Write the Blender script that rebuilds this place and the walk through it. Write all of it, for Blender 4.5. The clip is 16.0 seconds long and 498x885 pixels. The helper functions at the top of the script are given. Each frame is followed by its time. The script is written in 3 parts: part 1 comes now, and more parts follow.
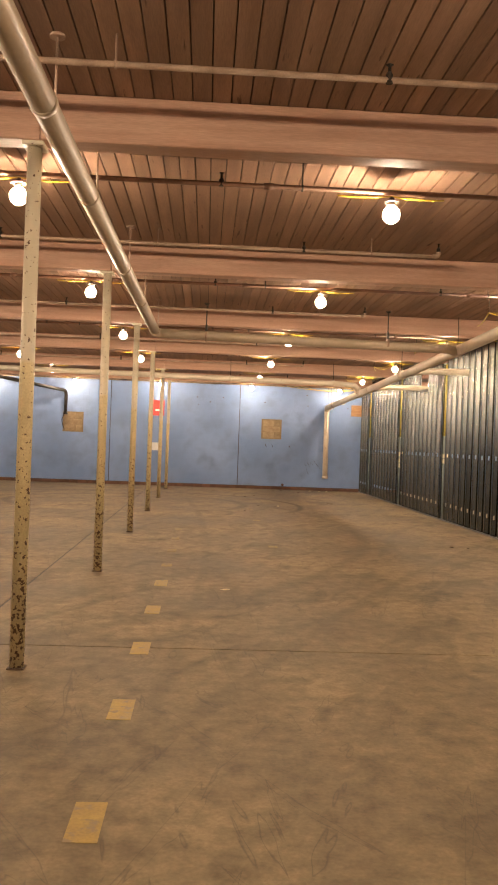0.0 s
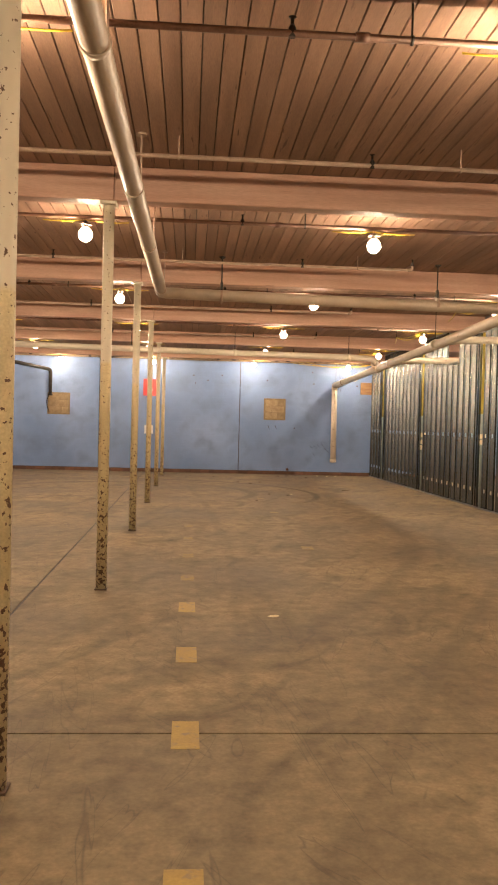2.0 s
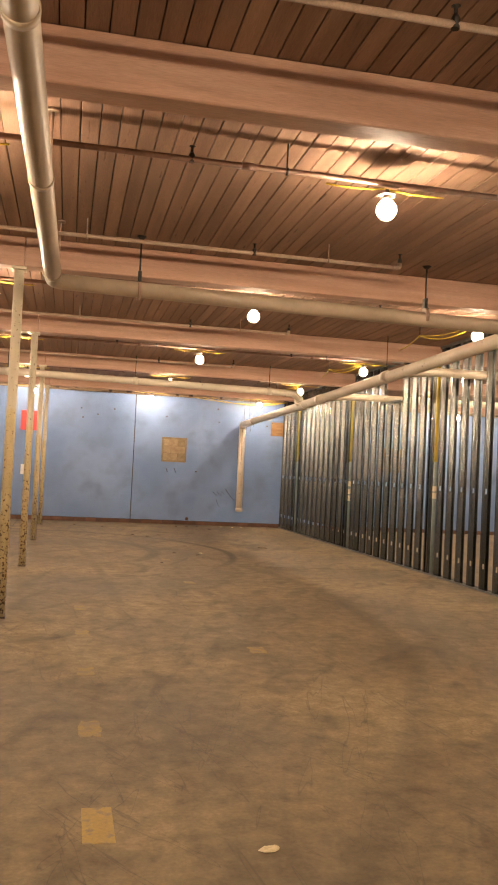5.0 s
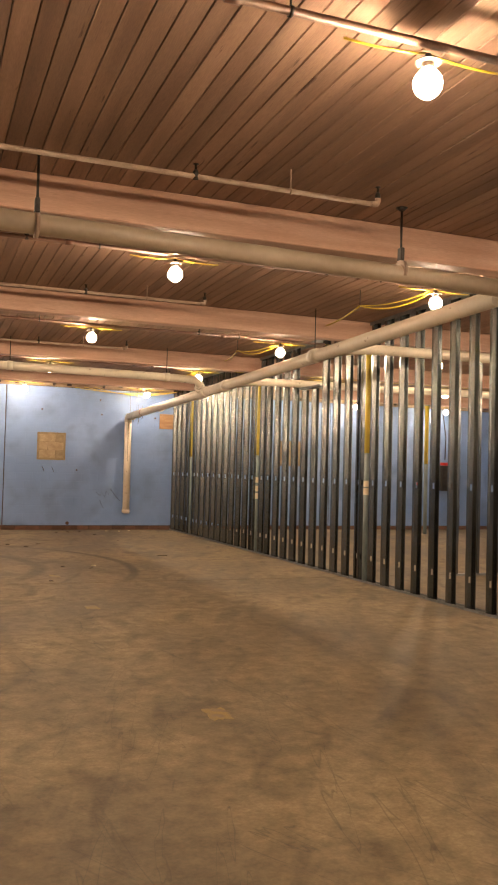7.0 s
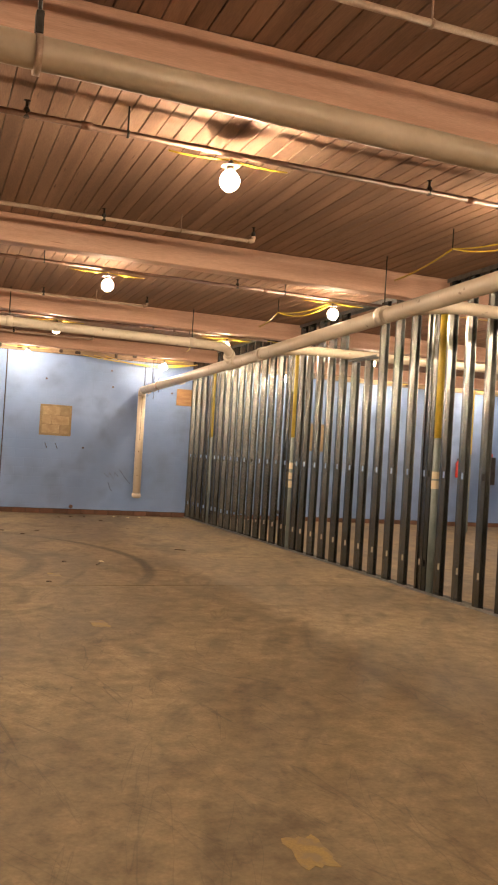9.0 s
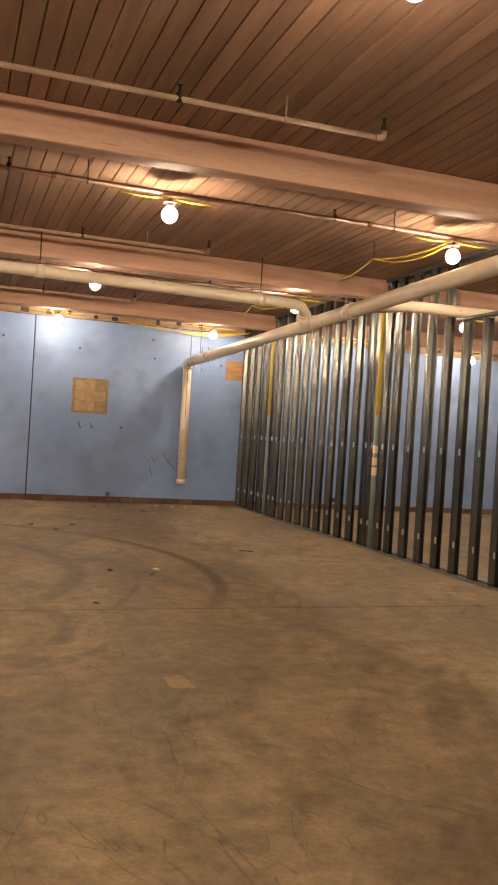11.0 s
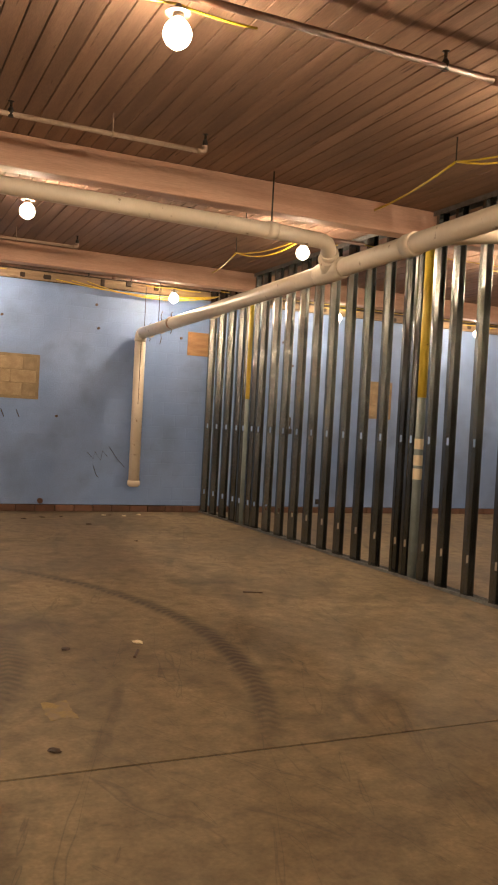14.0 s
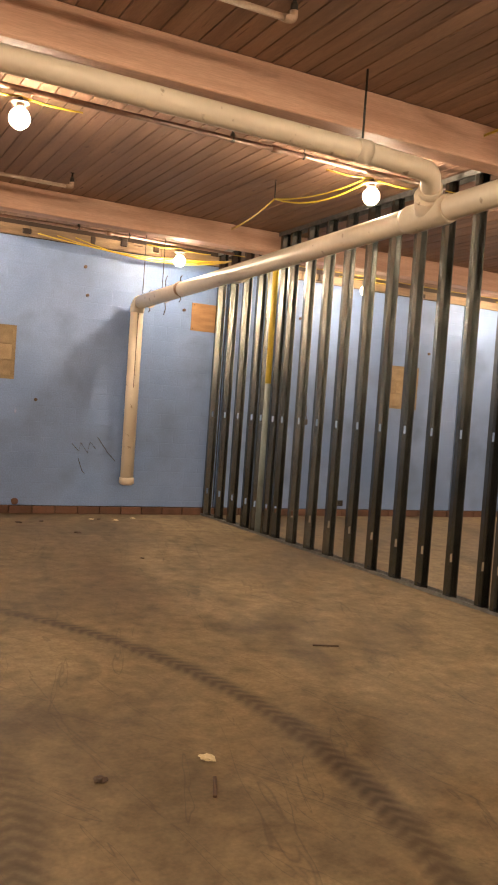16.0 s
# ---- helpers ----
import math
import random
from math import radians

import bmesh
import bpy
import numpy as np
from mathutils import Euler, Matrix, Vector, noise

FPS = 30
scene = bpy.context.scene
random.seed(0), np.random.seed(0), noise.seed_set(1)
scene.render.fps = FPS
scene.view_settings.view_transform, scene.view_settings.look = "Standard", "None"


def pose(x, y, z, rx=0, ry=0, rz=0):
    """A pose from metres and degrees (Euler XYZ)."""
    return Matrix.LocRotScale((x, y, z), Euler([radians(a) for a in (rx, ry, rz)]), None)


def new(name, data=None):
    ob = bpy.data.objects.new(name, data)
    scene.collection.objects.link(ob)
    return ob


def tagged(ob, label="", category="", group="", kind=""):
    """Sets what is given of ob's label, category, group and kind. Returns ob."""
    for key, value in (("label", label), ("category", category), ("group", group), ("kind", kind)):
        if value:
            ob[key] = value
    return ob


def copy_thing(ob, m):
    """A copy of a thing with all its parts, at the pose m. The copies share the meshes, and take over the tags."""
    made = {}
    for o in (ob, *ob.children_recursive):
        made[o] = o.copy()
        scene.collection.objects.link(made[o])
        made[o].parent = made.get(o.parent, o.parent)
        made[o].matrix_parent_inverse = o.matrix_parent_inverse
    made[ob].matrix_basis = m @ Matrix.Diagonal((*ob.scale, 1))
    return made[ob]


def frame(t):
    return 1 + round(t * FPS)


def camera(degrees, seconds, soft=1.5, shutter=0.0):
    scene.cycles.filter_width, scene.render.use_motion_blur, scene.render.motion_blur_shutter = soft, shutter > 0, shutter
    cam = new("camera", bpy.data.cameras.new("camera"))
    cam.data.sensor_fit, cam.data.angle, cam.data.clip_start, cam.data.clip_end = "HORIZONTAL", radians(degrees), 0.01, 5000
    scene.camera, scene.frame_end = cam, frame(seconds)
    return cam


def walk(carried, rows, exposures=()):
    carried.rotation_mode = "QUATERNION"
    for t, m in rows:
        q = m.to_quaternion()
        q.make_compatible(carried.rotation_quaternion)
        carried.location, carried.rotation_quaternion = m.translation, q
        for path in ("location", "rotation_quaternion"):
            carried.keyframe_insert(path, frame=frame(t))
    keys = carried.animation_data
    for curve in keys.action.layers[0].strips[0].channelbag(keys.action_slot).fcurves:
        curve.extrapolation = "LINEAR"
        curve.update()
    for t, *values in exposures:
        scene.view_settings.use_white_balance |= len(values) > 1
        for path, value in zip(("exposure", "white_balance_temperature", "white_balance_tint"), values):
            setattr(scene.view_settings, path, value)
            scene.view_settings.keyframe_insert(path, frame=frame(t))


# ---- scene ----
import functools

cam = camera(32.7, 16.0, soft=2.0)
METRES, EYE, TILT, LEAN, TURN = 18.42, 1.62, -1.06, 0.0, -2.9
ROWS = [
    (0.0, 0.0, 0.0, 0.0, -0.04, 1.01, -2.07),
    (0.5, -0.0078, 0.033, 0.0011, 0.44, 0.78, -1.58),
    (1.0, -0.0177, 0.0614, 0.0012, 0.74, 0.85, -1.42),
    (1.5, -0.0244, 0.094, 0.0005, 0.22, 0.2, -1.36),
    (2.0, -0.0314, 0.1236, -0.0001, -1.15, -0.15, -1.44),
    (2.5, -0.038, 0.1535, 0.0007, -2.97, 0.09, -1.78),
    (3.0, -0.04, 0.1856, 0.0023, -4.55, 0.43, -3.12),
    (3.5, -0.0439, 0.2145, 0.0032, -6.19, 1.35, -3.4),
    (6.0, -0.0574, 0.3661, 0.0068, -13.44, 3.15, -2.04),
    (6.5, -0.0615, 0.3949, 0.0059, -16.72, 2.31, -1.93),
    (7.0, -0.064, 0.4231, 0.0071, -18.3, 2.89, -1.18),
    (7.5, -0.0647, 0.4528, 0.0074, -18.62, 3.35, -0.04),
    (8.0, -0.0587, 0.4844, 0.0084, -18.65, 3.01, -1.53),
    (8.5, -0.0553, 0.516, 0.0081, -18.49, 2.27, -2.68),
    (9.0, -0.051, 0.5463, 0.0071, -18.03, 1.86, -3.14),
    (9.5, -0.05, 0.5802, 0.0075, -15.44, 1.06, -3.05),
    (12.0, -0.0502, 0.7445, 0.0087, -19.28, 0.12, -2.79),
    (12.5, -0.0493, 0.7759, 0.0093, -21.97, 0.35, -1.75),
    (13.0, -0.0456, 0.8074, 0.0103, -21.78, 0.44, -3.54),
    (13.5, -0.043, 0.8371, 0.0112, -21.94, 0.34, -3.97),
    (14.0, -0.0385, 0.8695, 0.0115, -21.77, -0.25, -2.73),
    (14.5, -0.0367, 0.9001, 0.011, -21.86, -0.97, -2.57),
    (15.0, -0.0371, 0.9292, 0.0118, -22.36, -0.81, -2.3),
    (15.5, -0.0362, 0.9603, 0.0131, -22.7, -0.67, -2.82),
    (16.0, -0.0362, 0.9914, 0.0136, -24.66, -1.08, -3.66),
]
# the clip's own exposure drift, in stops
EXPOSURE = [(0, 0), (1.5, 0.02), (2.5, -0.06), (3.5, -0.1), (6, 0.04), (7, -0.16), (8, -0.26), (9, 0.0), (9.5, 0.0), (12, -0.36), (13, -0.24), (14, -0.42), (14.5, -0.44), (15, -0.28), (16, -0.08)]
walk(cam, [(t, pose(0, 0, EYE, TILT, LEAN, TURN) @ pose(METRES * x, METRES * y, METRES * z, 90 + pitch, roll, yaw)) for t, x, y, z, yaw, pitch, roll in ROWS],
     exposures=[(t, 0.96 + e) for t, e in EXPOSURE])

# ---- light and exposure ----
world = bpy.data.worlds.new("world")
world.use_nodes = True
world.node_tree.nodes["Background"].inputs["Color"].default_value = (0.02, 0.018, 0.015, 1)
world.node_tree.nodes["Background"].inputs["Strength"].default_value = 0.05
scene.world = world
BULB_COLOR, BULB_STRENGTH = (1.0, 0.77, 0.53), 1330.0

# ---- plan, in metres ----
def ceil_z(y):
    """Underside of the plank ceiling, which falls gently to the end wall."""
    return 3.985 - 0.007 * y


def beam_z(y):
    """Underside of the beam at y."""
    return 3.645 - 0.0045 * y


WALL_Y = 29.4                    # painted end wall
WEST, EAST, SOUTH = -12.0, 16.0, -7.0
BAY = 4.36
BEAMS = [5.93 + BAY * k for k in range(-2, 6)]     # beam centre lines
BEAM_W = 0.20
STUD_X, STUD_D = 5.37, 0.125     # face and depth of the metal stud wall
BULB_ROWS = [-1.65, 2.70, 7.02, 11.38, 15.81, 20.15, 24.37, 28.60]
MAIN_X = 4.20                    # big drain pipe beside the stud wall


# ---- materials ----
def mat(name, dark, light, scale=3.0, rough=(0.55, 0.8), metal=0.0, bump=0.15, grain=90.0, stretch=(1, 1, 1),
        spots=None, spot_scale=8.0, spot_level=(0.60, 0.66), emit=None, vary=0.0, space="world", fine_mix=0.35):
    """A surface with broad and fine variation; spots: a third colour in patches."""
    m = bpy.data.materials.new(name)
    m.use_nodes = True
    n, l = m.node_tree.nodes, m.node_tree.links
    b = n["Principled BSDF"]
    b.inputs["Metallic"].default_value = metal
    if space == "world":
        src = n.new("ShaderNodeNewGeometry").outputs["Position"]
    else:
        tc, oi, add = n.new("ShaderNodeTexCoord"), n.new("ShaderNodeObjectInfo"), n.new("ShaderNodeVectorMath")
        mul = n.new("ShaderNodeMath")
        mul.operation, mul.inputs[1].default_value = "MULTIPLY", 37.0
        l.new(oi.outputs["Random"], mul.inputs[0])
        l.new(tc.outputs["Object"], add.inputs[0])
        l.new(mul.outputs[0], add.inputs[1])
        src = add.outputs[0]
    mp = n.new("ShaderNodeMapping")
    mp.inputs["Scale"].default_value = stretch
    l.new(src, mp.inputs["Vector"])

    def tex(s, detail=6.0):
        t = n.new("ShaderNodeTexNoise")
        t.inputs["Scale"].default_value, t.inputs["Detail"].default_value = s, detail
        l.new(mp.outputs[0], t.inputs["Vector"])
        return t.outputs["Fac"]

    def ramp(fac, a, c, lo=0.35, hi=0.65):
        r = n.new("ShaderNodeValToRGB")
        r.color_ramp.elements[0].position, r.color_ramp.elements[1].position = lo, hi
        r.color_ramp.elements[0].color, r.color_ramp.elements[1].color = (*a, 1), (*c, 1)
        l.new(fac, r.inputs[0])
        return r.outputs[0]

    def mix(fac, a, c, kind="MIX"):
        x = n.new("ShaderNodeMix")
        x.data_type, x.blend_type = "RGBA", kind
        if isinstance(fac, float):
            x.inputs[0].default_value = fac
        else:
            l.new(fac, x.inputs[0])
        l.new(a, x.inputs[6])
        l.new(c, x.inputs[7])
        return x.outputs[2]

    broad, fine = tex(scale), tex(grain)
    col = ramp(broad, dark, light)
    col = mix(fine_mix, col, ramp(fine, (0.6, 0.6, 0.6), (1.15, 1.15, 1.15)), "MULTIPLY")
    if vary:
        who = n.new("ShaderNodeNewGeometry").outputs["Random Per Island"] if space == "world" else oi.outputs["Random"]
        col = mix(1.0, col, ramp(who, (1 - vary,) * 3, (1 + vary * 0.4,) * 3, 0, 1), "MULTIPLY")
    if spots:
        r = n.new("ShaderNodeMapRange")
        r.inputs[1].default_value, r.inputs[2].default_value = spot_level
        l.new(tex(spot_scale, 8.0), r.inputs[0])
        one = n.new("ShaderNodeRGB")
        one.outputs[0].default_value = (*spots, 1)
        col = mix(r.outputs[0], col, one.outputs[0])
    l.new(col, b.inputs["Base Color"])
    rr = n.new("ShaderNodeMapRange")
    rr.inputs[1].default_value, rr.inputs[2].default_value = 0.3, 0.7
    rr.inputs[3].default_value, rr.inputs[4].default_value = rough
    l.new(broad, rr.inputs[0])
    l.new(rr.outputs[0], b.inputs["Roughness"])
    bp = n.new("ShaderNodeBump")
    bp.inputs["Strength"].default_value, bp.inputs["Distance"].default_value = bump, 0.004
    l.new(fine, bp.inputs["Height"])
    l.new(bp.outputs[0], b.inputs["Normal"])
    if emit:
        b.inputs["Emission Color"].default_value, b.inputs["Emission Strength"].default_value = (*emit[0], 1), emit[1]
    m["base_out"] = name
    return m


def floor_material():
    """Worn warehouse concrete: cloudy stains, trowel sweeps, curved tyre tracks."""
    m = mat("worn_concrete", (0.168, 0.124, 0.070), (0.300, 0.231, 0.136), 0.5, (0.6, 0.8), 0, 0.15, 45,
            spots=(0.125, 0.09, 0.055), spot_scale=2.0, spot_level=(0.52, 0.82))
    n, l = m.node_tree.nodes, m.node_tree.links
    b = n["Principled BSDF"]
    b.inputs["Specular IOR Level"].default_value = 0.4
    base = b.inputs["Base Color"].links[0].from_socket
    pos = n.new("ShaderNodeNewGeometry").outputs["Position"]

    def math_node(op, a, c=None, d=None):
        x = n.new("ShaderNodeMath")
        x.operation = op
        for i, v in enumerate((a, c, d)):
            if v is None:
                continue
            if isinstance(v, (int, float)):
                x.inputs[i].default_value = v
            else:
                l.new(v, x.inputs[i])
        return x.outputs[0]

    wob = n.new("ShaderNodeTexNoise")
    wob.inputs["Scale"].default_value, wob.inputs["Detail"].default_value = 2.2, 5
    gap = n.new("ShaderNodeTexNoise")
    gap.inputs["Scale"].default_value, gap.inputs["Detail"].default_value = 5.0, 6
    total = None
    # arcs of tyre tracks: centre x, y, radius, width, darkness
    for cx, cy, r, w, k in ((-1.95, 21.66, 4.41, 0.17, 1.0), (-1.95, 21.66, 2.95, 0.26, 0.7), (-9.76, 16.2, 12.6, 0.22, 0.32), (-9.76, 16.2, 11.2, 0.2, 0.2), (53.0, 9.4, 52.75, 0.4, 0.22),
                            (-99.95, 13.0, 100.0, 0.15, 0.25), (12.0, 12.5, 9.0, 0.16, 0.22), (60.0, -20.0, 65.0, 0.16, 0.3), (-9.0, 9.0, 7.0, 0.15, 0.25)):
        d = n.new("ShaderNodeVectorMath")
        d.operation = "DISTANCE"
        l.new(pos, d.inputs[0])
        d.inputs[1].default_value = (cx, cy, 0)
        off = math_node("ABSOLUTE", math_node("SUBTRACT", math_node("ADD", d.outputs["Value"], math_node("MULTIPLY", wob.outputs["Fac"], 0.22)), r + 0.11))
        band = n.new("ShaderNodeMapRange")
        band.interpolation_type = "SMOOTHSTEP"
        band.inputs[1].default_value, band.inputs[2].default_value = w * 0.15, w * 0.75
        band.inputs[3].default_value, band.inputs[4].default_value = k, 0.0
        l.new(off, band.inputs[0])
        if cx == -1.95:                         # tread blocks in the sharp print
            rel, xyz = n.new("ShaderNodeVectorMath"), n.new("ShaderNodeSeparateXYZ")
            rel.operation, rel.inputs[1].default_value = "SUBTRACT", (cx, cy, 0)
            l.new(pos, rel.inputs[0])
            l.new(rel.outputs[0], xyz.inputs[0])
            turn = math_node("ARCTAN2", xyz.outputs[1], xyz.outputs[0])
            slant = math_node("MULTIPLY", math_node("ADD", math_node("MULTIPLY", turn, r), math_node("MULTIPLY", off, 0.8)), 2 * math.pi / 0.085)
            block = math_node("MULTIPLY_ADD", math_node("SINE", slant), 0.2, 0.8)
            ends = n.new("ShaderNodeMapRange")
            ends.interpolation_type = "SMOOTHSTEP"
            ends.inputs[1].default_value, ends.inputs[2].default_value, ends.inputs[3].default_value, ends.inputs[4].default_value = -2.6, -1.2, 0.0, k
            l.new(xyz.outputs[1], ends.inputs[0])
            l.new(math_node("MULTIPLY", block, ends.outputs[0]), band.inputs[3])
        total = band.outputs[0] if total is None else math_node("MAXIMUM", total, band.outputs[0])
    total = math_node("MULTIPLY", total, math_node("MULTIPLY", gap.outputs["Fac"], 1.8))
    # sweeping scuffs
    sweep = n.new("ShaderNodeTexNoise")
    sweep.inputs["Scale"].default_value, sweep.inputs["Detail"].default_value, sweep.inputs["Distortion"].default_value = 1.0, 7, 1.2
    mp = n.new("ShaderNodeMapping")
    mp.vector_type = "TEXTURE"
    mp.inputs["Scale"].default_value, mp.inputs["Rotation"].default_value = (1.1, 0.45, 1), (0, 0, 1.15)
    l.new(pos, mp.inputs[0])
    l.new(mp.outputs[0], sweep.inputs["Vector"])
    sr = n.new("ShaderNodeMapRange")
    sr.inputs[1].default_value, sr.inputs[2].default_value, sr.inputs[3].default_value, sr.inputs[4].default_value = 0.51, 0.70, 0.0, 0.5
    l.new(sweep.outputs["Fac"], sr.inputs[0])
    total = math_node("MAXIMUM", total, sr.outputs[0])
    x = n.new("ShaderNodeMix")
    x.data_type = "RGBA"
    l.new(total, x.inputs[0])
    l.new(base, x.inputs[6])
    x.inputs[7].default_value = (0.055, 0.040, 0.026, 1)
    mid = n.new("ShaderNodeTexNoise")
    mid.inputs["Scale"].default_value, mid.inputs["Detail"].default_value, mid.inputs["Roughness"].default_value = 7.0, 10, 0.72
    l.new(pos, mid.inputs["Vector"])
    tone = n.new("ShaderNodeValToRGB")
    tone.color_ramp.elements[0].position, tone.color_ramp.elements[1].position = 0.32, 0.66
    tone.color_ramp.elements[0].color, tone.color_ramp.elements[1].color = (0.62, 0.60, 0.57, 1), (1.16, 1.155, 1.14, 1)
    l.new(mid.outputs["Fac"], tone.inputs[0])
    fin = n.new("ShaderNodeMix")
    fin.data_type, fin.blend_type = "RGBA", "MULTIPLY"
    fin.inputs[0].default_value = 1.0
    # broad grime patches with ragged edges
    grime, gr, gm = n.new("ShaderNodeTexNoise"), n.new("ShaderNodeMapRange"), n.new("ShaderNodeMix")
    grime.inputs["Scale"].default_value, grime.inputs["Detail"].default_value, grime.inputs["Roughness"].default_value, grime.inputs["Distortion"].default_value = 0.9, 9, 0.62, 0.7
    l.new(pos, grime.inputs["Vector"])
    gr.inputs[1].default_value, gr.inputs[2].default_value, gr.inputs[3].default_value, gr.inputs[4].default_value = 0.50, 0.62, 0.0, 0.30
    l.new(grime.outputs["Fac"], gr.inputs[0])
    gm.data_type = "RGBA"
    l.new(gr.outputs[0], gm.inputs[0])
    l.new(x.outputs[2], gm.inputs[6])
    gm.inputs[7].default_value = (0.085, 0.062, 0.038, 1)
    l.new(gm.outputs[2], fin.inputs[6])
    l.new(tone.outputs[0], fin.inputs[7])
    # fine scratches: thin ridges of a stretched noise
    col = fin.outputs[2]
    for turn, seed in ((1.25, 3.0), (2.1, 11.0), (1.7, 23.0)):
        mp2, ns = n.new("ShaderNodeMapping"), n.new("ShaderNodeTexNoise")
        mp2.inputs["Rotation"].default_value, mp2.inputs["Scale"].default_value, mp2.inputs["Location"].default_value = (0, 0, turn), (2.2, 0.22, 1), (seed, seed, 0)
        mp2.vector_type = "TEXTURE"
        l.new(pos, mp2.inputs[0])
        l.new(mp2.outputs[0], ns.inputs["Vector"])
        ns.inputs["Scale"].default_value, ns.inputs["Detail"].default_value, ns.inputs["Distortion"].default_value = 1.1, 3, 0.5
        ridge = n.new("ShaderNodeMapRange")
        ridge.inputs[1].default_value, ridge.inputs[2].default_value, ridge.inputs[3].default_value, ridge.inputs[4].default_value = 0.0, 0.008, 0.85, 0.0
        l.new(math_node("ABSOLUTE", math_node("SUBTRACT", ns.outputs["Fac"], 0.62)), ridge.inputs[0])
        sc = n.new("ShaderNodeMix")
        sc.data_type = "RGBA"
        l.new(math_node("MULTIPLY", ridge.outputs[0], gap.outputs["Fac"]), sc.inputs[0])
        l.new(col, sc.inputs[6])
        sc.inputs[7].default_value = (0.06, 0.045, 0.032, 1)
        col = sc.outputs[2]
    l.new(col, b.inputs["Base Color"])
    return m


def post_material(name, split, upper, lower):
    """Painted steel post: one paint above a line, another below, rust blotches on the knocked lower part."""
    m = mat(name, lower, tuple(min(1, c * 1.15) for c in lower), 6, (0.4, 0.6), 0, 0.15, 80, space="object")
    n, l = m.node_tree.nodes, m.node_tree.links
    b = n["Principled BSDF"]
    base = b.inputs["Base Color"].links[0].from_socket
    sep = n.new("ShaderNodeSeparateXYZ")
    l.new(n.new("ShaderNodeNewGeometry").outputs["Position"], sep.inputs[0])
    up = n.new("ShaderNodeMapRange")
    up.inputs[1].default_value, up.inputs[2].default_value = split - 0.02, split + 0.02
    l.new(sep.outputs[2], up.inputs[0])
    x = n.new("ShaderNodeMix")
    x.data_type = "RGBA"
    l.new(up.outputs[0], x.inputs[0])
    l.new(base, x.inputs[6])
    x.inputs[7].default_value = (*upper, 1)
    chips = n.new("ShaderNodeTexNoise")
    chips.inputs["Scale"].default_value, chips.inputs["Detail"].default_value = 40, 5
    l.new(n.new("ShaderNodeNewGeometry").outputs["Position"], chips.inputs["Vector"])
    lvl = n.new("ShaderNodeMapRange")
    lvl.inputs[1].default_value, lvl.inputs[2].default_value = 0.0, 1.9
    lvl.inputs[3].default_value, lvl.inputs[4].default_value = 0.53, 0.66
    l.new(sep.outputs[2], lvl.inputs[0])
    gt = n.new("ShaderNodeMath")
    gt.operation = "GREATER_THAN"
    l.new(chips.outputs["Fac"], gt.inputs[0])
    l.new(lvl.outputs[0], gt.inputs[1])
    y = n.new("ShaderNodeMix")
    y.data_type = "RGBA"
    l.new(gt.outputs[0], y.inputs[0])
    l.new(x.outputs[2], y.inputs[6])
    y.inputs[7].default_value = (0.10, 0.048, 0.024, 1)
    l.new(y.outputs[2], b.inputs["Base Color"])
    return m


def steel_material():
    """Galvanised sheet with rows of rolled dimples."""
    m = mat("galvanised_steel", (0.16, 0.165, 0.157), (0.21, 0.215, 0.205), 5, (0.21, 0.26), 0.98, 0.0, 60, (1, 1, 0.5), vary=0.3, space="object")
    n, l = m.node_tree.nodes, m.node_tree.links
    b = n["Principled BSDF"]
    sep = n.new("ShaderNodeSeparateXYZ")
    l.new(n.new("ShaderNodeTexCoord").outputs["Object"], sep.inputs[0])

    def ridge(axis, step):
        a = n.new("ShaderNodeMath")
        a.operation, a.inputs[1].default_value = "MULTIPLY", 2 * math.pi / step
        l.new(sep.outputs[axis], a.inputs[0])
        s = n.new("ShaderNodeMath")
        s.operation = "SINE"
        l.new(a.outputs[0], s.inputs[0])
        return s.outputs[0]

    p = n.new("ShaderNodeMath")
    p.operation = "MULTIPLY"
    l.new(ridge(2, 0.042), p.inputs[0])
    l.new(ridge(0, 0.062), p.inputs[1])
    bp = n.new("ShaderNodeBump")
    bp.inputs["Strength"].default_value, bp.inputs["Distance"].default_value = 0.10, 0.0008
    l.new(p.outputs[0], bp.inputs["Height"])
    l.new(b.inputs["Normal"].links[0].from_socket, bp.inputs["Normal"])
    l.new(bp.outputs[0], b.inputs["Normal"])
    return m


def wall_material():
    """Blue paint over block courses that just show through."""
    m = mat("blue_wall_paint", (0.145, 0.235, 0.46), (0.235, 0.345, 0.61), 0.8, (0.5, 0.7), 0, 0.14, 55,
            spots=(0.085, 0.13, 0.235), spot_scale=1.6, spot_level=(0.46, 0.86))
    n, l = m.node_tree.nodes, m.node_tree.links
    b = n["Principled BSDF"]
    sep, com = n.new("ShaderNodeSeparateXYZ"), n.new("ShaderNodeCombineXYZ")
    l.new(n.new("ShaderNodeNewGeometry").outputs["Position"], sep.inputs[0])
    l.new(sep.outputs[0], com.inputs[0])
    l.new(sep.outputs[2], com.inputs[1])
    br = n.new("ShaderNodeTexBrick")
    for key, v in (("Scale", 1.0), ("Brick Width", 0.406), ("Row Height", 0.203), ("Mortar Size", 0.006), ("Mortar Smooth", 0.6)):
        br.inputs[key].default_value = v
    l.new(com.outputs[0], br.inputs["Vector"])
    bp = n.new("ShaderNodeBump")
    bp.invert = True
    bp.inputs["Strength"].default_value, bp.inputs["Distance"].default_value = 0.5, 0.003
    l.new(br.outputs["Fac"], bp.inputs["Height"])
    l.new(b.inputs["Normal"].links[0].from_socket, bp.inputs["Normal"])
    l.new(bp.outputs[0], b.inputs["Normal"])
    return m


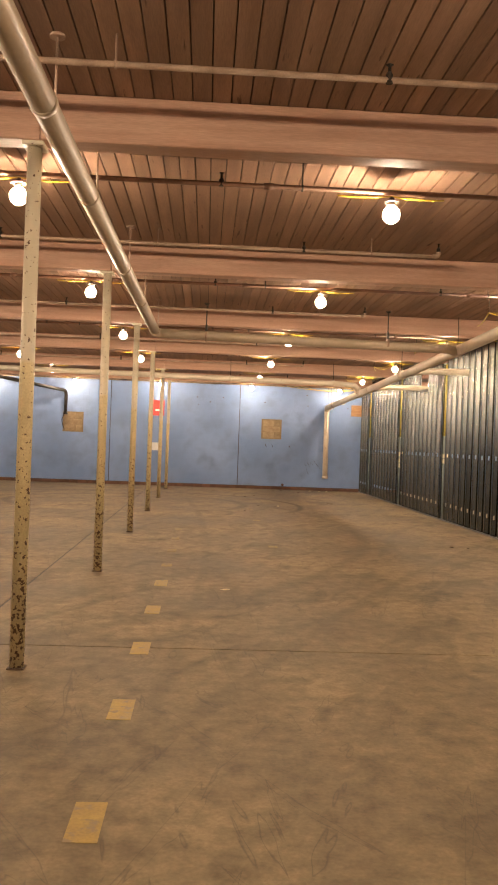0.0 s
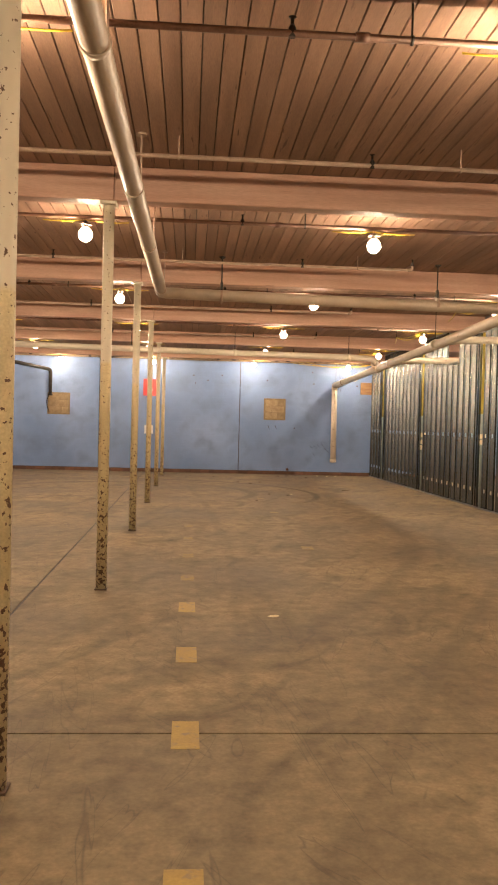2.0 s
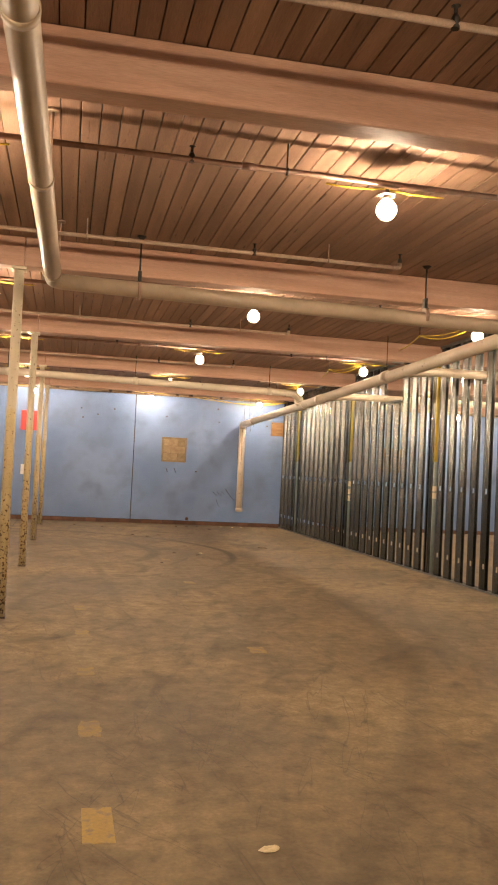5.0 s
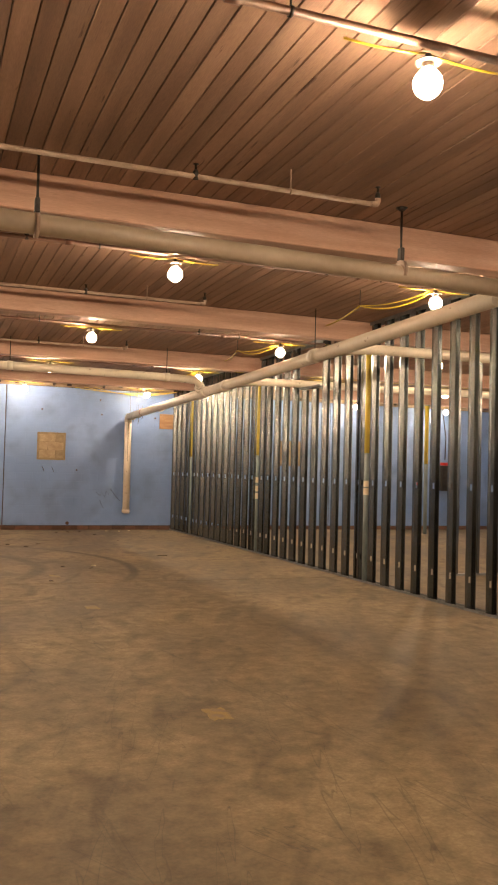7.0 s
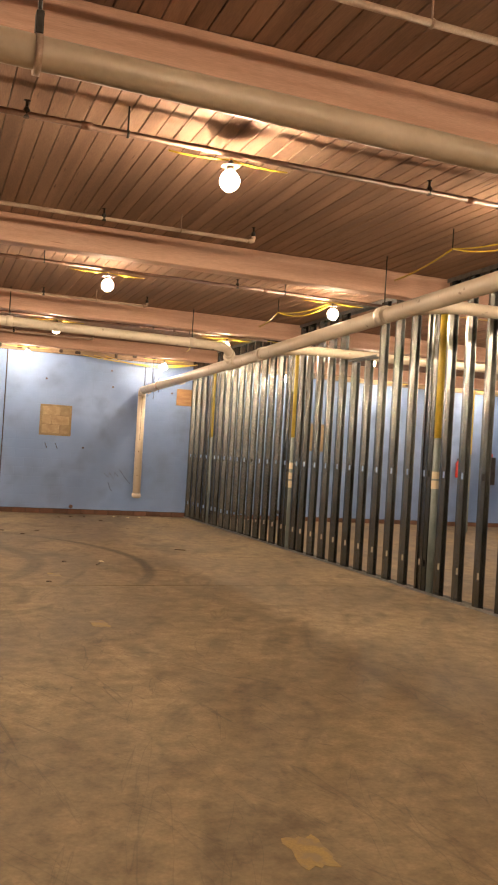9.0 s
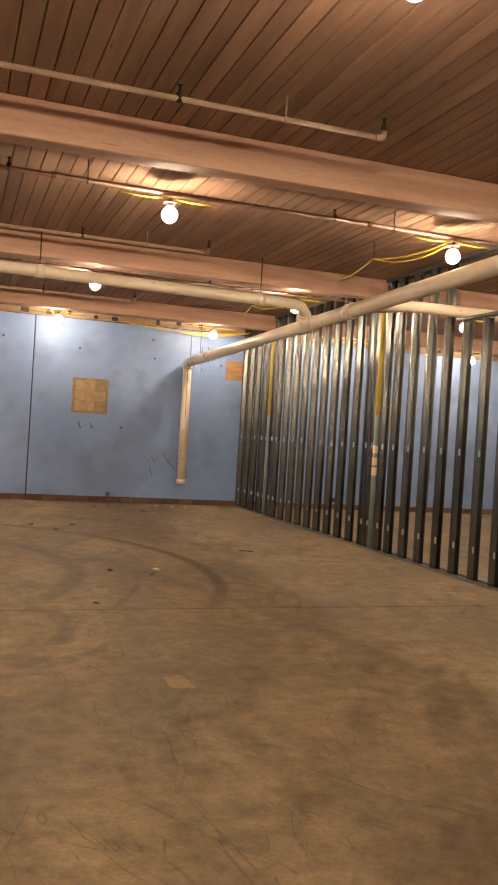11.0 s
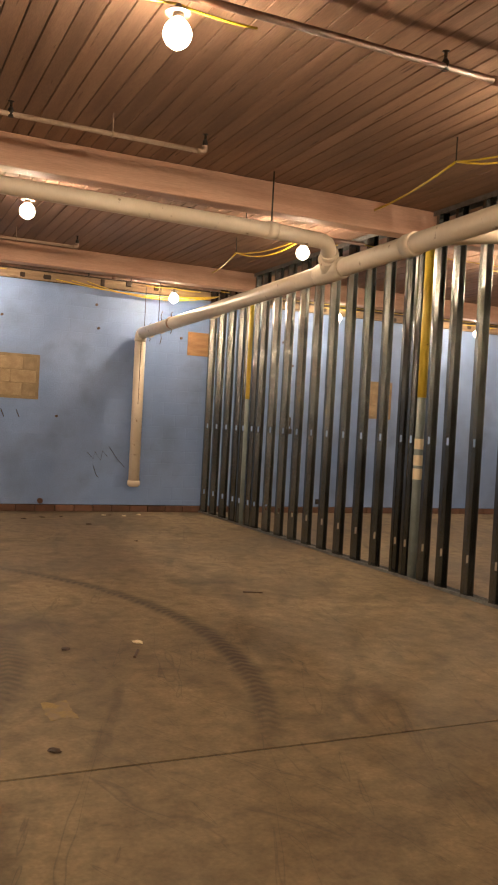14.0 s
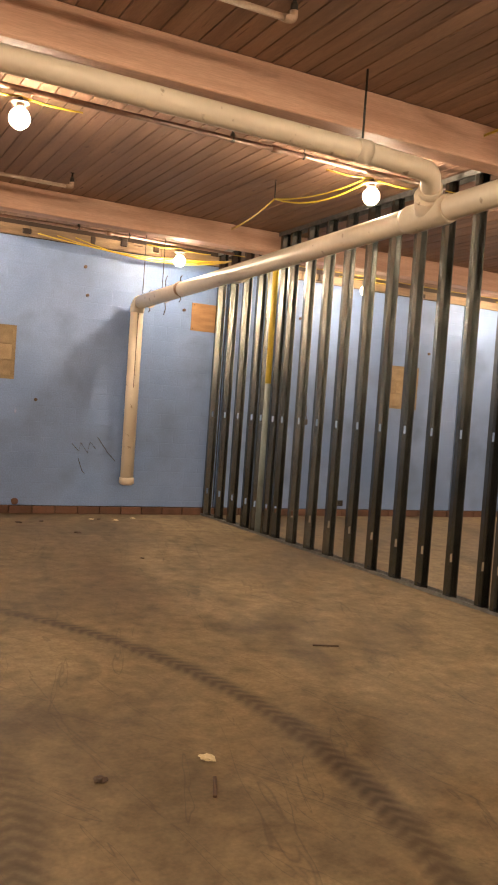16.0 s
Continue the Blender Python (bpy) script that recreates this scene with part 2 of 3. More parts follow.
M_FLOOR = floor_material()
M_JOINT = mat("dark_joint", (0.02, 0.017, 0.014), (0.04, 0.035, 0.03), 4)
M_PLANK = mat("ceiling_plank", (0.245, 0.141, 0.094), (0.37, 0.226, 0.155), 1.6, (0.55, 0.75), 0, 0.12, 30, (6, 0.5, 1), vary=0.2,
              spots=(0.10, 0.05, 0.03), spot_scale=5.0, spot_level=(0.66, 0.74))
M_BEAM = mat("beam_timber", (0.43, 0.245, 0.17), (0.55, 0.345, 0.25), 2.0, (0.5, 0.7), 0, 0.1, 40, (0.35, 3, 6),
             spots=(0.22, 0.10, 0.06), spot_scale=3.2, spot_level=(0.70, 0.76))
# near-black colour puts the shade of joints, seams and notches into the wood
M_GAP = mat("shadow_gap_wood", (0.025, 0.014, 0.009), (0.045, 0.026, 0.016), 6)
M_BLUE = wall_material()
M_BRICK = mat("brown_brick", (0.10, 0.048, 0.030), (0.17, 0.085, 0.055), 5, (0.7, 0.9), 0, 0.3, 70, vary=0.3, space="object")
M_CMU = mat("bare_block", (0.25, 0.18, 0.105), (0.36, 0.275, 0.17), 6, (0.8, 0.95), 0, 0.4, 90, vary=0.25, space="object")
M_MORTAR = mat("mortar", (0.20, 0.145, 0.085), (0.27, 0.205, 0.125), 9, (0.85, 0.95))
M_PLATE = mat("rough_lumber", (0.20, 0.135, 0.08), (0.34, 0.245, 0.155), 4, (0.6, 0.8), 0, 0.2, 50, (0.5, 1, 4),
              spots=(0.05, 0.03, 0.02), spot_scale=3, spot_level=(0.60, 0.67))
M_STEEL = steel_material()
M_TRACK = mat("dull_galvanised", (0.20, 0.20, 0.20), (0.32, 0.32, 0.31), 18, (0.4, 0.6), 0.85, 0.1, 120, space="object")
M_PVC = mat("dusty_white_pvc", (0.55, 0.47, 0.37), (0.66, 0.58, 0.47), 1.5, (0.35, 0.5), 0, 0.02, 20, fine_mix=0.08,
            spots=(0.24, 0.17, 0.11), spot_scale=11, spot_level=(0.66, 0.74))
M_GREYPIPE = mat("painted_iron_pipe", (0.38, 0.30, 0.215), (0.49, 0.395, 0.295), 1.5, (0.35, 0.5), 0.0, 0.02, 20, fine_mix=0.12)
M_PALEPIPE = mat("pale_painted_pipe", (0.34, 0.23, 0.165), (0.45, 0.32, 0.235), 8, (0.4, 0.6))
M_DARKPIPE = mat("dark_sprinkler_pipe", (0.13, 0.065, 0.04), (0.21, 0.11, 0.07), 8, (0.4, 0.6), 0.2)
M_BLACK = mat("black_iron", (0.02, 0.016, 0.013), (0.05, 0.042, 0.035), 12, (0.4, 0.6), 0.5)
M_POST = post_material("cream_post_paint", 2.12, (0.58, 0.51, 0.38), (0.52, 0.42, 0.23))
M_COLUMN_LOW = mat("blue_grey_column_paint", (0.14, 0.17, 0.17), (0.20, 0.24, 0.24), 5, (0.4, 0.6))
M_YELLOW = mat("yellow_column_paint", (0.50, 0.36, 0.035), (0.60, 0.44, 0.06), 5, (0.4, 0.6), spots=(0.16, 0.08, 0.03), spot_scale=14, spot_level=(0.66, 0.70))
M_TAG = mat("cream_paper_tag", (0.62, 0.52, 0.36), (0.72, 0.62, 0.45), 8)
M_CORD = mat("yellow_cord", (0.55, 0.38, 0.02), (0.66, 0.47, 0.03), 8, (0.35, 0.5))
M_SOCKET = mat("dark_socket", (0.05, 0.03, 0.02), (0.09, 0.06, 0.04), 12, (0.4, 0.5))
M_BULB = mat("lit_bulb", (0.9, 0.9, 0.9), (0.95, 0.95, 0.95), 3, emit=(BULB_COLOR, BULB_STRENGTH))
# clear shell with a weak glow of its own, standing for lamp glare
M_GLARE_GLASS = bpy.data.materials.new("glare_glass")
M_GLARE_GLASS.use_nodes = True
_n, _l = M_GLARE_GLASS.node_tree.nodes, M_GLARE_GLASS.node_tree.links
_n.remove(_n["Principled BSDF"])
_clear, _glow, _sum = _n.new("ShaderNodeBsdfTransparent"), _n.new("ShaderNodeEmission"), _n.new("ShaderNodeAddShader")
_glow.inputs["Color"].default_value, _glow.inputs["Strength"].default_value = (*BULB_COLOR, 1), 14.0
_l.new(_clear.outputs[0], _sum.inputs[0])
_l.new(_glow.outputs[0], _sum.inputs[1])
_l.new(_sum.outputs[0], _n["Material Output"].inputs["Surface"])
M_MARK = mat("worn_yellow_floor_paint", (0.30, 0.195, 0.045), (0.39, 0.265, 0.065), 9, (0.5, 0.7), 0, 0.1, 60,
             spots=(0.22, 0.165, 0.09), spot_scale=13, spot_level=(0.55, 0.66))
M_FADED = mat("faded_yellow_floor_paint", (0.24, 0.168, 0.058), (0.30, 0.21, 0.068), 9, (0.6, 0.8), spots=(0.20, 0.15, 0.085), spot_scale=12, spot_level=(0.46, 0.60))
M_RED = mat("red_sign_paint", (0.50, 0.02, 0.015), (0.60, 0.035, 0.025), 4, (0.35, 0.5))
M_WHITE = mat("white_card", (0.66, 0.66, 0.64), (0.78, 0.78, 0.76), 5)
M_PATCHWOOD = mat("plywood_patch", (0.30, 0.165, 0.075), (0.40, 0.235, 0.115), 4, (0.6, 0.8), stretch=(1, 1, 5))
M_DIRT = mat("dark_debris", (0.045, 0.025, 0.015), (0.10, 0.06, 0.035), 30)
M_PAPER = mat("pale_scrap", (0.60, 0.50, 0.28), (0.75, 0.66, 0.45), 20)


# ---- mesh helpers ----
def box(bm, x0, x1, y0, y1, z0, z1, bevel=0.0):
    vs = bmesh.ops.create_cube(bm, size=1.0, matrix=Matrix.LocRotScale(
        ((x0 + x1) / 2, (y0 + y1) / 2, (z0 + z1) / 2), None, (x1 - x0, y1 - y0, z1 - z0)))["verts"]
    if bevel:
        bmesh.ops.bevel(bm, geom=list({e for v in vs for e in v.link_edges}), offset=bevel, segments=1, affect="EDGES")
    return bm


def tube(bm, pts, r, seg=12, caps=True):
    """A round bar along a polyline."""
    pts = [Vector(p) for p in pts]
    rings, side = [], None
    for i, p in enumerate(pts):
        d = (pts[min(i + 1, len(pts) - 1)] - pts[max(i - 1, 0)]).normalized()
        if side is None:
            side = d.orthogonal().normalized()
        side = (side - d * side.dot(d)).normalized()
        up = d.cross(side)
        rr = r[i] if isinstance(r, (list, tuple)) else r
        rings.append([bm.verts.new(p + rr * (side * math.cos(a) + up * math.sin(a))) for a in (2 * math.pi * k / seg for k in range(seg))])
    for a, c in zip(rings, rings[1:]):
        for k in range(seg):
            f = bm.faces.new((a[k], a[(k + 1) % seg], c[(k + 1) % seg], c[k]))
            f.smooth = True
    if caps:
        bm.faces.new(rings[0][::-1])
        bm.faces.new(rings[-1])
    return bm


def bend(a, corner, c, r, steps=6):
    """Points of a rounded corner from a towards c."""
    a, k, c = Vector(a), Vector(corner), Vector(c)
    p, q = k + (a - k).normalized() * r, k + (c - k).normalized() * r
    return [tuple(p.lerp(k, t).lerp(k.lerp(q, t), t)) for t in (i / steps for i in range(steps + 1))]


def sag(a, c, drop, steps=10):
    a, c = Vector(a), Vector(c)
    return [tuple(a.lerp(c, t) - Vector((0, 0, drop * 4 * t * (1 - t)))) for t in (i / steps for i in range(steps + 1))]


def mesh_of(name, bm, material):
    bmesh.ops.recalc_face_normals(bm, faces=bm.faces[:])
    me = bpy.data.meshes.new(name)
    bm.to_mesh(me)
    bm.free()
    me.materials.append(material)
    return me


def part(name, bm, material, parent=None, label=""):
    ob = new(name, mesh_of(name, bm, material))
    if parent:
        ob.parent = parent
    return tagged(ob, label) if label else ob


def piece(name, me, parent, x=0, y=0, z=0, rz=0):
    ob = new(name, me)
    ob.parent = parent
    ob.matrix_basis = pose(x, y, z, 0, 0, rz)
    return ob


def thing(name, x, y, z, label, category, group="", kind=""):
    ob = new(name)
    ob.location = (x, y, z)
    ob.empty_display_size = 0.1
    return tagged(ob, label, category, group, kind)


def solid(name, bm, material, label, category, kind="structure", group=""):
    return tagged(part(name, bm, material), label, category, group, kind)


rnd = random.Random(7)

# ---- the large structure ----
solid("floor", box(bmesh.new(), WEST, EAST, SOUTH, WALL_Y + 0.3, -0.20, -0.006), M_JOINT, "dark bedding under the concrete floor slabs", "floor")
floor = bpy.data.objects["floor"]
tagged(floor, "worn tan concrete floor with tyre tracks and saw-cut joints")
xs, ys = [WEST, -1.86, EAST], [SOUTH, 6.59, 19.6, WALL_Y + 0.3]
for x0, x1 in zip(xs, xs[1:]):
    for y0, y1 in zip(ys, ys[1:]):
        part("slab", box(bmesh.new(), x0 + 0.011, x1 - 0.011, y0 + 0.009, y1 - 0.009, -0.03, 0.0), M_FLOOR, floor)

# ceiling planks in one mesh, open joints under a deck darkened as shade
bm = bmesh.new()
verts, faces = [], []
PLANK = 0.1315
x = 1.01 - 99 * PLANK
while x < EAST:
    w = PLANK
    for k in range(-1, len(BEAMS) + 1):
        y0 = (BEAMS[0] + BAY * (k - 1)) + 0.0
        y1 = min(y0 + BAY, WALL_Y + 0.3)
        dz = rnd.uniform(-0.002, 0.003)
        i = len(verts)
        a, c, g = x + 0.004, x + w - 0.004, 0.003
        verts += [(a, y0, ceil_z(y0) + g + dz), (a + g, y0, ceil_z(y0) + dz), (c - g, y0, ceil_z(y0) + dz), (c, y0, ceil_z(y0) + g + dz), (c, y0, ceil_z(y0) + 0.05), (a, y0, ceil_z(y0) + 0.05)]
        verts += [(a, y1, ceil_z(y1) + g + dz), (a + g, y1, ceil_z(y1) + dz), (c - g, y1, ceil_z(y1) + dz), (c, y1, ceil_z(y1) + g + dz), (c, y1, ceil_z(y1) + 0.05), (a, y1, ceil_z(y1) + 0.05)]
        for q in range(6):
            r = (q + 1) % 6
            faces.append((i + q, i + r, i + 6 + r, i + 6 + q))
    x += w
me = bpy.data.meshes.new("ceiling")
me.from_pydata(verts, [], faces)
me.materials.append(M_PLANK)
tagged(new("ceiling", me), "brown wooden plank ceiling with open joints", "ceiling", "", "structure")
bm.free()
# deck colour carries the shade seen between planks
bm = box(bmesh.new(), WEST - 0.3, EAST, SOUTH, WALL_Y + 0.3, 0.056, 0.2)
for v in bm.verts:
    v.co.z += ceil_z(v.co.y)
solid("roof_deck", bm, M_GAP, "roof deck above the ceiling planks, coloured near-black as joint shade", "ceiling")

for y in BEAMS:
    bm = bmesh.new()
    cuts = [WEST + 0.01, -6.3, -1.2, 5.44, EAST - 0.01]
    for a, c in zip(cuts, cuts[1:]):
        box(bm, a + 0.002, c - 0.002, y - BEAM_W / 2, y + BEAM_W / 2, beam_z(y), ceil_z(y) - 0.004, 0.008)
    solid("ceiling_beam", bm, M_BEAM, "reddish-brown heavy timber beam under the plank ceiling", "beam", "structure", "ceiling beams")

# end wall: panels with open seams, on a brick base course
SEAMS = [WEST, -7.75, -3.31, 1.13, 5.57, 10.0, 14.4, EAST]
# near-black backing: shade of the seams and top gap put into its colour
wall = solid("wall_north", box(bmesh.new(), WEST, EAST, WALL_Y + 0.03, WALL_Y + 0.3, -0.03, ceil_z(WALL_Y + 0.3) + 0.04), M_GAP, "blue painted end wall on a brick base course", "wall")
for a, c in zip(SEAMS, SEAMS[1:]):
    part("wall_panel", box(bmesh.new(), a + 0.012, c - 0.012, WALL_Y, WALL_Y + 0.03, 0.112, 3.57, 0.004), M_BLUE, wall, "blue painted wall panel")
bm = bmesh.new()
x = WEST
while x < EAST:
    w = min(rnd.uniform(1.6, 2.9), EAST - x)
    box(bm, x + 0.004, x + w - 0.004, WALL_Y - 0.010 - rnd.uniform(0, 0.01), WALL_Y + 0.03, 3.575 + rnd.uniform(0, 0.012), 3.705 + rnd.uniform(-0.012, 0.012))
    x += w
solid("wall_plate", bm, M_PLATE, "rough tan lumber plate along the wall top", "trim")
# dark blocks added in front of the plate, in place of its dark notches
bm = bmesh.new()
x = WEST + 0.2
while x < EAST - 0.6:
    w = rnd.uniform(0.06, 0.15)
    z = 3.60 + rnd.uniform(-0.02, 0.05)
    box(bm, x, x + w, WALL_Y - 0.045, WALL_Y - 0.021, z, z + rnd.uniform(0.06, 0.12), 0.012)
    x += w + rnd.uniform(0.25, 1.0)
solid("blocking", bm, M_GAP, "added dark blocks standing for dark notches in the lumber plate", "trim")
brick = mesh_of("brick", box(bmesh.new(), -0.146, 0.146, -0.012, 0.03, 0.0, 0.098, 0.005), M_BRICK)
x = WEST + 0.2
while x < EAST - 0.2:
    piece("brick", brick, wall, x, WALL_Y - 0.004 - rnd.uniform(0, 0.004), 0.004, rnd.uniform(-0.4, 0.4))
    x += 0.304

for nm, b in (("wall_west", (WEST - 0.3, WEST, SOUTH, WALL_Y + 0.3)), ("wall_east", (EAST, EAST + 0.3, SOUTH, WALL_Y + 0.3)), ("wall_south", (WEST - 0.3, EAST + 0.3, SOUTH - 0.3, SOUTH))):
    solid(nm, box(bmesh.new(), *b, -0.2, ceil_z(b[3] if b[3] < 0 else b[2]) + 0.04), M_BLUE, "plain blue painted closing wall", "wall")

# ---- metal stud wall ----
studs = thing("stud_wall", STUD_X, 8.0, 0, "bare galvanised steel stud wall without any cladding", "stud wall")
S0, S1 = -4.0, WALL_Y - 0.02     # along y
HEADS = [(20.55, 21.35)]


def channel(bm, h, z0=0.0, w=STUD_D, f=0.045, t=0.0025, lip=0.010, holes=(0.36, 1.47)):
    """A C stud that opens towards -y, its web at +y, with keyhole knock-outs in the web."""
    zs = [z0, z0 + h]
    hw = 0.014
    cut = [(z - 0.038, z + 0.038) for z in holes if z0 < z - 0.05 and z + 0.05 < z0 + h]
    box(bm, 0, t, 0, f, *zs)
    box(bm, w - t, w, 0, f, *zs)
    box(bm, t, lip, 0, t, *zs)
    box(bm, w - lip, w - t, 0, t, *zs)
    box(bm, t, w / 2 - hw, f - t, f, *zs)
    box(bm, w / 2 + hw, w - t, f - t, f, *zs)
    lo = z0
    for a, c in cut + [(z0 + h, None)]:
        box(bm, w / 2 - hw, w / 2 + hw, f - t, f, lo, a)
        lo = c
    return bm


def track(bm, y0, y1, z, up=1, w=STUD_D + 0.006, t=0.003, leg=0.03):
    box(bm, -0.003, w - 0.003, y0, y1, *sorted((z, z + up * t)))
    box(bm, -0.003, -0.003 + t, y0, y1, *sorted((z + up * t, z + up * leg)))
    box(bm, w - 0.003 - t, w - 0.003, y0, y1, *sorted((z + up * t, z + up * leg)))
    return bm


Y0 = 8.0
part("bottom_track", track(bmesh.new(), S0 - Y0, S1 - Y0, 0.001), M_TRACK, studs)
edges = [S0] + [y for b in BEAMS if S0 < b < S1 for y in (b - BEAM_W / 2 - 0.01, b + BEAM_W / 2 + 0.01)] + [S1]
for a, c in zip(edges[::2], edges[1::2]):
    bm = track(bmesh.new(), a - Y0, c - Y0, 0, -1, leg=0.05)
    for v in bm.verts:
        v.co.z += ceil_z(v.co.y + Y0) - 0.006
    part("top_track", bm, M_TRACK, studs)


@functools.lru_cache(None)
def stud_mesh(h):
    return mesh_of("stud", channel(bmesh.new(), h, 0.005), M_STEEL)


def stud_top(y):
    """Stud length under the ceiling at y, cut in steps of a centimetre."""
    return math.floor(100 * (ceil_z(y) - 0.012)) / 100


y = 29.30
while y > S0 + 0.1:
    under = any(abs(y + 0.02 - b) < BEAM_W / 2 + 0.04 for b in BEAMS)
    cutoff = any(a < y < c for a, c in HEADS)
    if not any(-0.26 < y - b < 0.18 for b in BEAMS if b > 5):
        piece("stud", stud_mesh(round(beam_z(y) - 0.012, 2) if under else 3.03 if cutoff else stud_top(y)), studs, 0, y - Y0, 0)
    y -= 0.403
for b in BEAMS:                                  # a doubled stud beside each column
    if b > 5:
        piece("stud", stud_mesh(stud_top(b + 0.13)), studs, 0, b + 0.105 - Y0, 0)
        piece("stud", stud_mesh(stud_top(b)), studs, 0, b - 0.21 - Y0, 0)
for a, c in HEADS:
    part("header", track(bmesh.new(), a - Y0, c + 0.06 - Y0, 3.045, 1), M_TRACK, studs)

# ---- columns in the stud wall ----
for i, b, cx in [(i, b, cx) for cx in (STUD_X + 0.056, 12.1) for i, b in enumerate(BEAMS)]:
    if b < 5:
        continue
    if cx < 6:
        col = thing("steel_column", cx, b - 0.02, 0, "round steel column, yellow above and blue-grey below, in the stud wall", "column", "columns in the stud wall")
    else:
        col = thing("steel_column", cx, b, 0, "round yellow and blue-grey steel column standing in the next room", "column", "columns in the next room")
    part("lower_shaft", tube(bmesh.new(), [(0, 0, 0), (0, 0, 1.91)], 0.052, 16), M_COLUMN_LOW, col)
    part("upper_shaft", tube(bmesh.new(), [(0, 0, 1.91), (0, 0, beam_z(b) - 0.022)], 0.053, 16), M_YELLOW, col, "yellow painted upper shaft")
    part("cap_plate", box(bmesh.new(), -0.07, 0.07, -0.12, 0.12, beam_z(b) - 0.022, beam_z(b) - 0.001), M_COLUMN_LOW, col)
    for z0, z1 in ((1.055, 1.17), (1.20, 1.31), (1.37, 1.48)) if i == 6 else ((1.29, 1.39), (1.41, 1.50)) if i < 6 else ():
        if cx > 6:
            break
        part("paper_tag", tube(bmesh.new(), [(0, 0, z0), (0, 0, z1)], 0.0555, 16, False), M_TAG, col, "cream paper wrapped round the shaft")

# ---- row of posts ----
for b in BEAMS:
    post = thing("support_post", -1.25, b, 0, "cream painted steel post with rust-spotted chipped foot", "post", "row of posts")
    part("shaft", tube(bmesh.new(), [(0, 0, 0.012), (0, 0, beam_z(b) - 0.03)], 0.050, 20), M_POST, post)
    part("base_plate", box(bmesh.new(), -0.058, 0.058, -0.058, 0.058, 0.0, 0.012, 0.003), M_DIRT, post, "rusty base plate")
    part("cap_plate", box(bmesh.new(), -0.075, 0.075, -0.09, 0.09, beam_z(b) - 0.03, beam_z(b) - 0.001, 0.004), M_POST, post)

# ---- bulbs on a yellow cord under the mid-bay sprinkler pipe ----
def bulb_at(x, y, z=3.49):
    lamp = thing("light_bulb", x, y, z, "bright bare bulb in a dark socket on a yellow cord", "light bulb", "string of bulbs")
    # shell drawn oversized to take in the glare; the small core gives the light
    prof = [(0.0, -0.074), (0.030, -0.068), (0.056, -0.048), (0.071, -0.020), (0.074, 0.006), (0.066, 0.034), (0.046, 0.060), (0.026, 0.078)]
    glass = part("bulb", tube(bmesh.new(), [(0, 0, h) for r, h in prof], [max(r, 0.004) for r, h in prof], 16), M_GLARE_GLASS, lamp, "oversized clear bulb shell, its glow standing for the lamp's glare")
    core = [(0.004, -0.036), (0.018, -0.030), (0.026, -0.012), (0.026, 0.012), (0.018, 0.030), (0.004, 0.036)]
    part("light_core", tube(bmesh.new(), [(0, 0, h) for r, h in core], [r for r, h in core], 12), M_BULB, glass)
    part("socket", tube(bmesh.new(), [(0, 0, 0.076), (0, 0, 0.10), (0, 0, 0.125), (0, 0, 0.150)], [0.026, 0.028, 0.024, 0.013], 14), M_SOCKET, lamp)
    part("skirt", tube(bmesh.new(), [(0, 0, 0.104), (0, 0, 0.114)], [0.066, 0.058], 16), M_SOCKET, lamp, "round dark socket skirt")
    return lamp


COLS = [-7.3, -4.42, -1.60, 1.475, 4.46, 7.4, 10.4, 13.3]
first = None
for y in BULB_ROWS:
    for x in COLS:
        if first is None:
            first = bulb_at(x, y, 3.53 - 0.006 * (y - 11))
        else:
            copy_thing(first, pose(x, y, 3.53 - 0.006 * (y - 11)))

for k, y in enumerate(BULB_ROWS):
    cord = thing("extension_cord", 0, y, 3.64 - 0.006 * (y - 11), "yellow extension cord strung along the bulbs", "cord", "yellow cords")
    for x0, x1 in zip(COLS, COLS[1:]):
        part("cord", tube(bmesh.new(), sag((x0, -0.02, 0.088), (x1, -0.02, 0.088), 0.012), 0.005, 6), M_CORD, cord)
    for x in COLS:
        for s in (-1, 1):
            part("cord_end", tube(bmesh.new(), sag((x, 0.02, 0.05), (x + s * 0.45, 0.03, 0.04), 0.012, 6), 0.0065, 6), M_CORD, cord)
    # the hop over the next beam beside the stud wall
    if y + 2 < WALL_Y:
        part("cord", tube(bmesh.new(), sag((4.44, 0.03, 0.03), (4.20, 1.26, 0.06), 0.10), 0.008, 6), M_CORD, cord)
        part("cord", tube(bmesh.new(), sag((4.40, 0.05, 0.03), (4.20, 1.26, 0.06), 0.05), 0.007, 6), M_CORD, cord)
        part("cord", tube(bmesh.new(), sag((4.20, 1.26, 0.06), (4.60, 3.02, 0.11), 0.03), 0.010, 6), M_CORD, cord)
        part("hook", tube(bmesh.new(), [(4.20, 1.26, 0.05), (4.20, 1.26, ceil_z(y + 1.26) - 3.64 + 0.006 * (y - 11))], 0.006, 6), M_BLACK, cord)
    if y > 26:
        for s in range(3):
            a = 3.6 + 0.25 * s
            part("cord", tube(bmesh.new(), sag((a - 0.9, 0.35 + 0.05 * s, 0.02 + 0.02 * s), (5.3, 0.2 + 0.08 * s, 0.03), 0.10 + 0.02 * s), 0.007, 6), M_CORD, cord)


def head(bm, x, y, z):
    """An upright sprinkler head on a pipe at z."""
    tube(bm, [(x, y, z - 0.02), (x, y, z + 0.03), (x, y, z + 0.05)], [0.022, 0.022, 0.012], 8)
    tube(bm, [(x, y, z + 0.05), (x, y, z + 0.085), (x, y, z + 0.09)], [0.010, 0.010, 0.024], 8)
    return bm


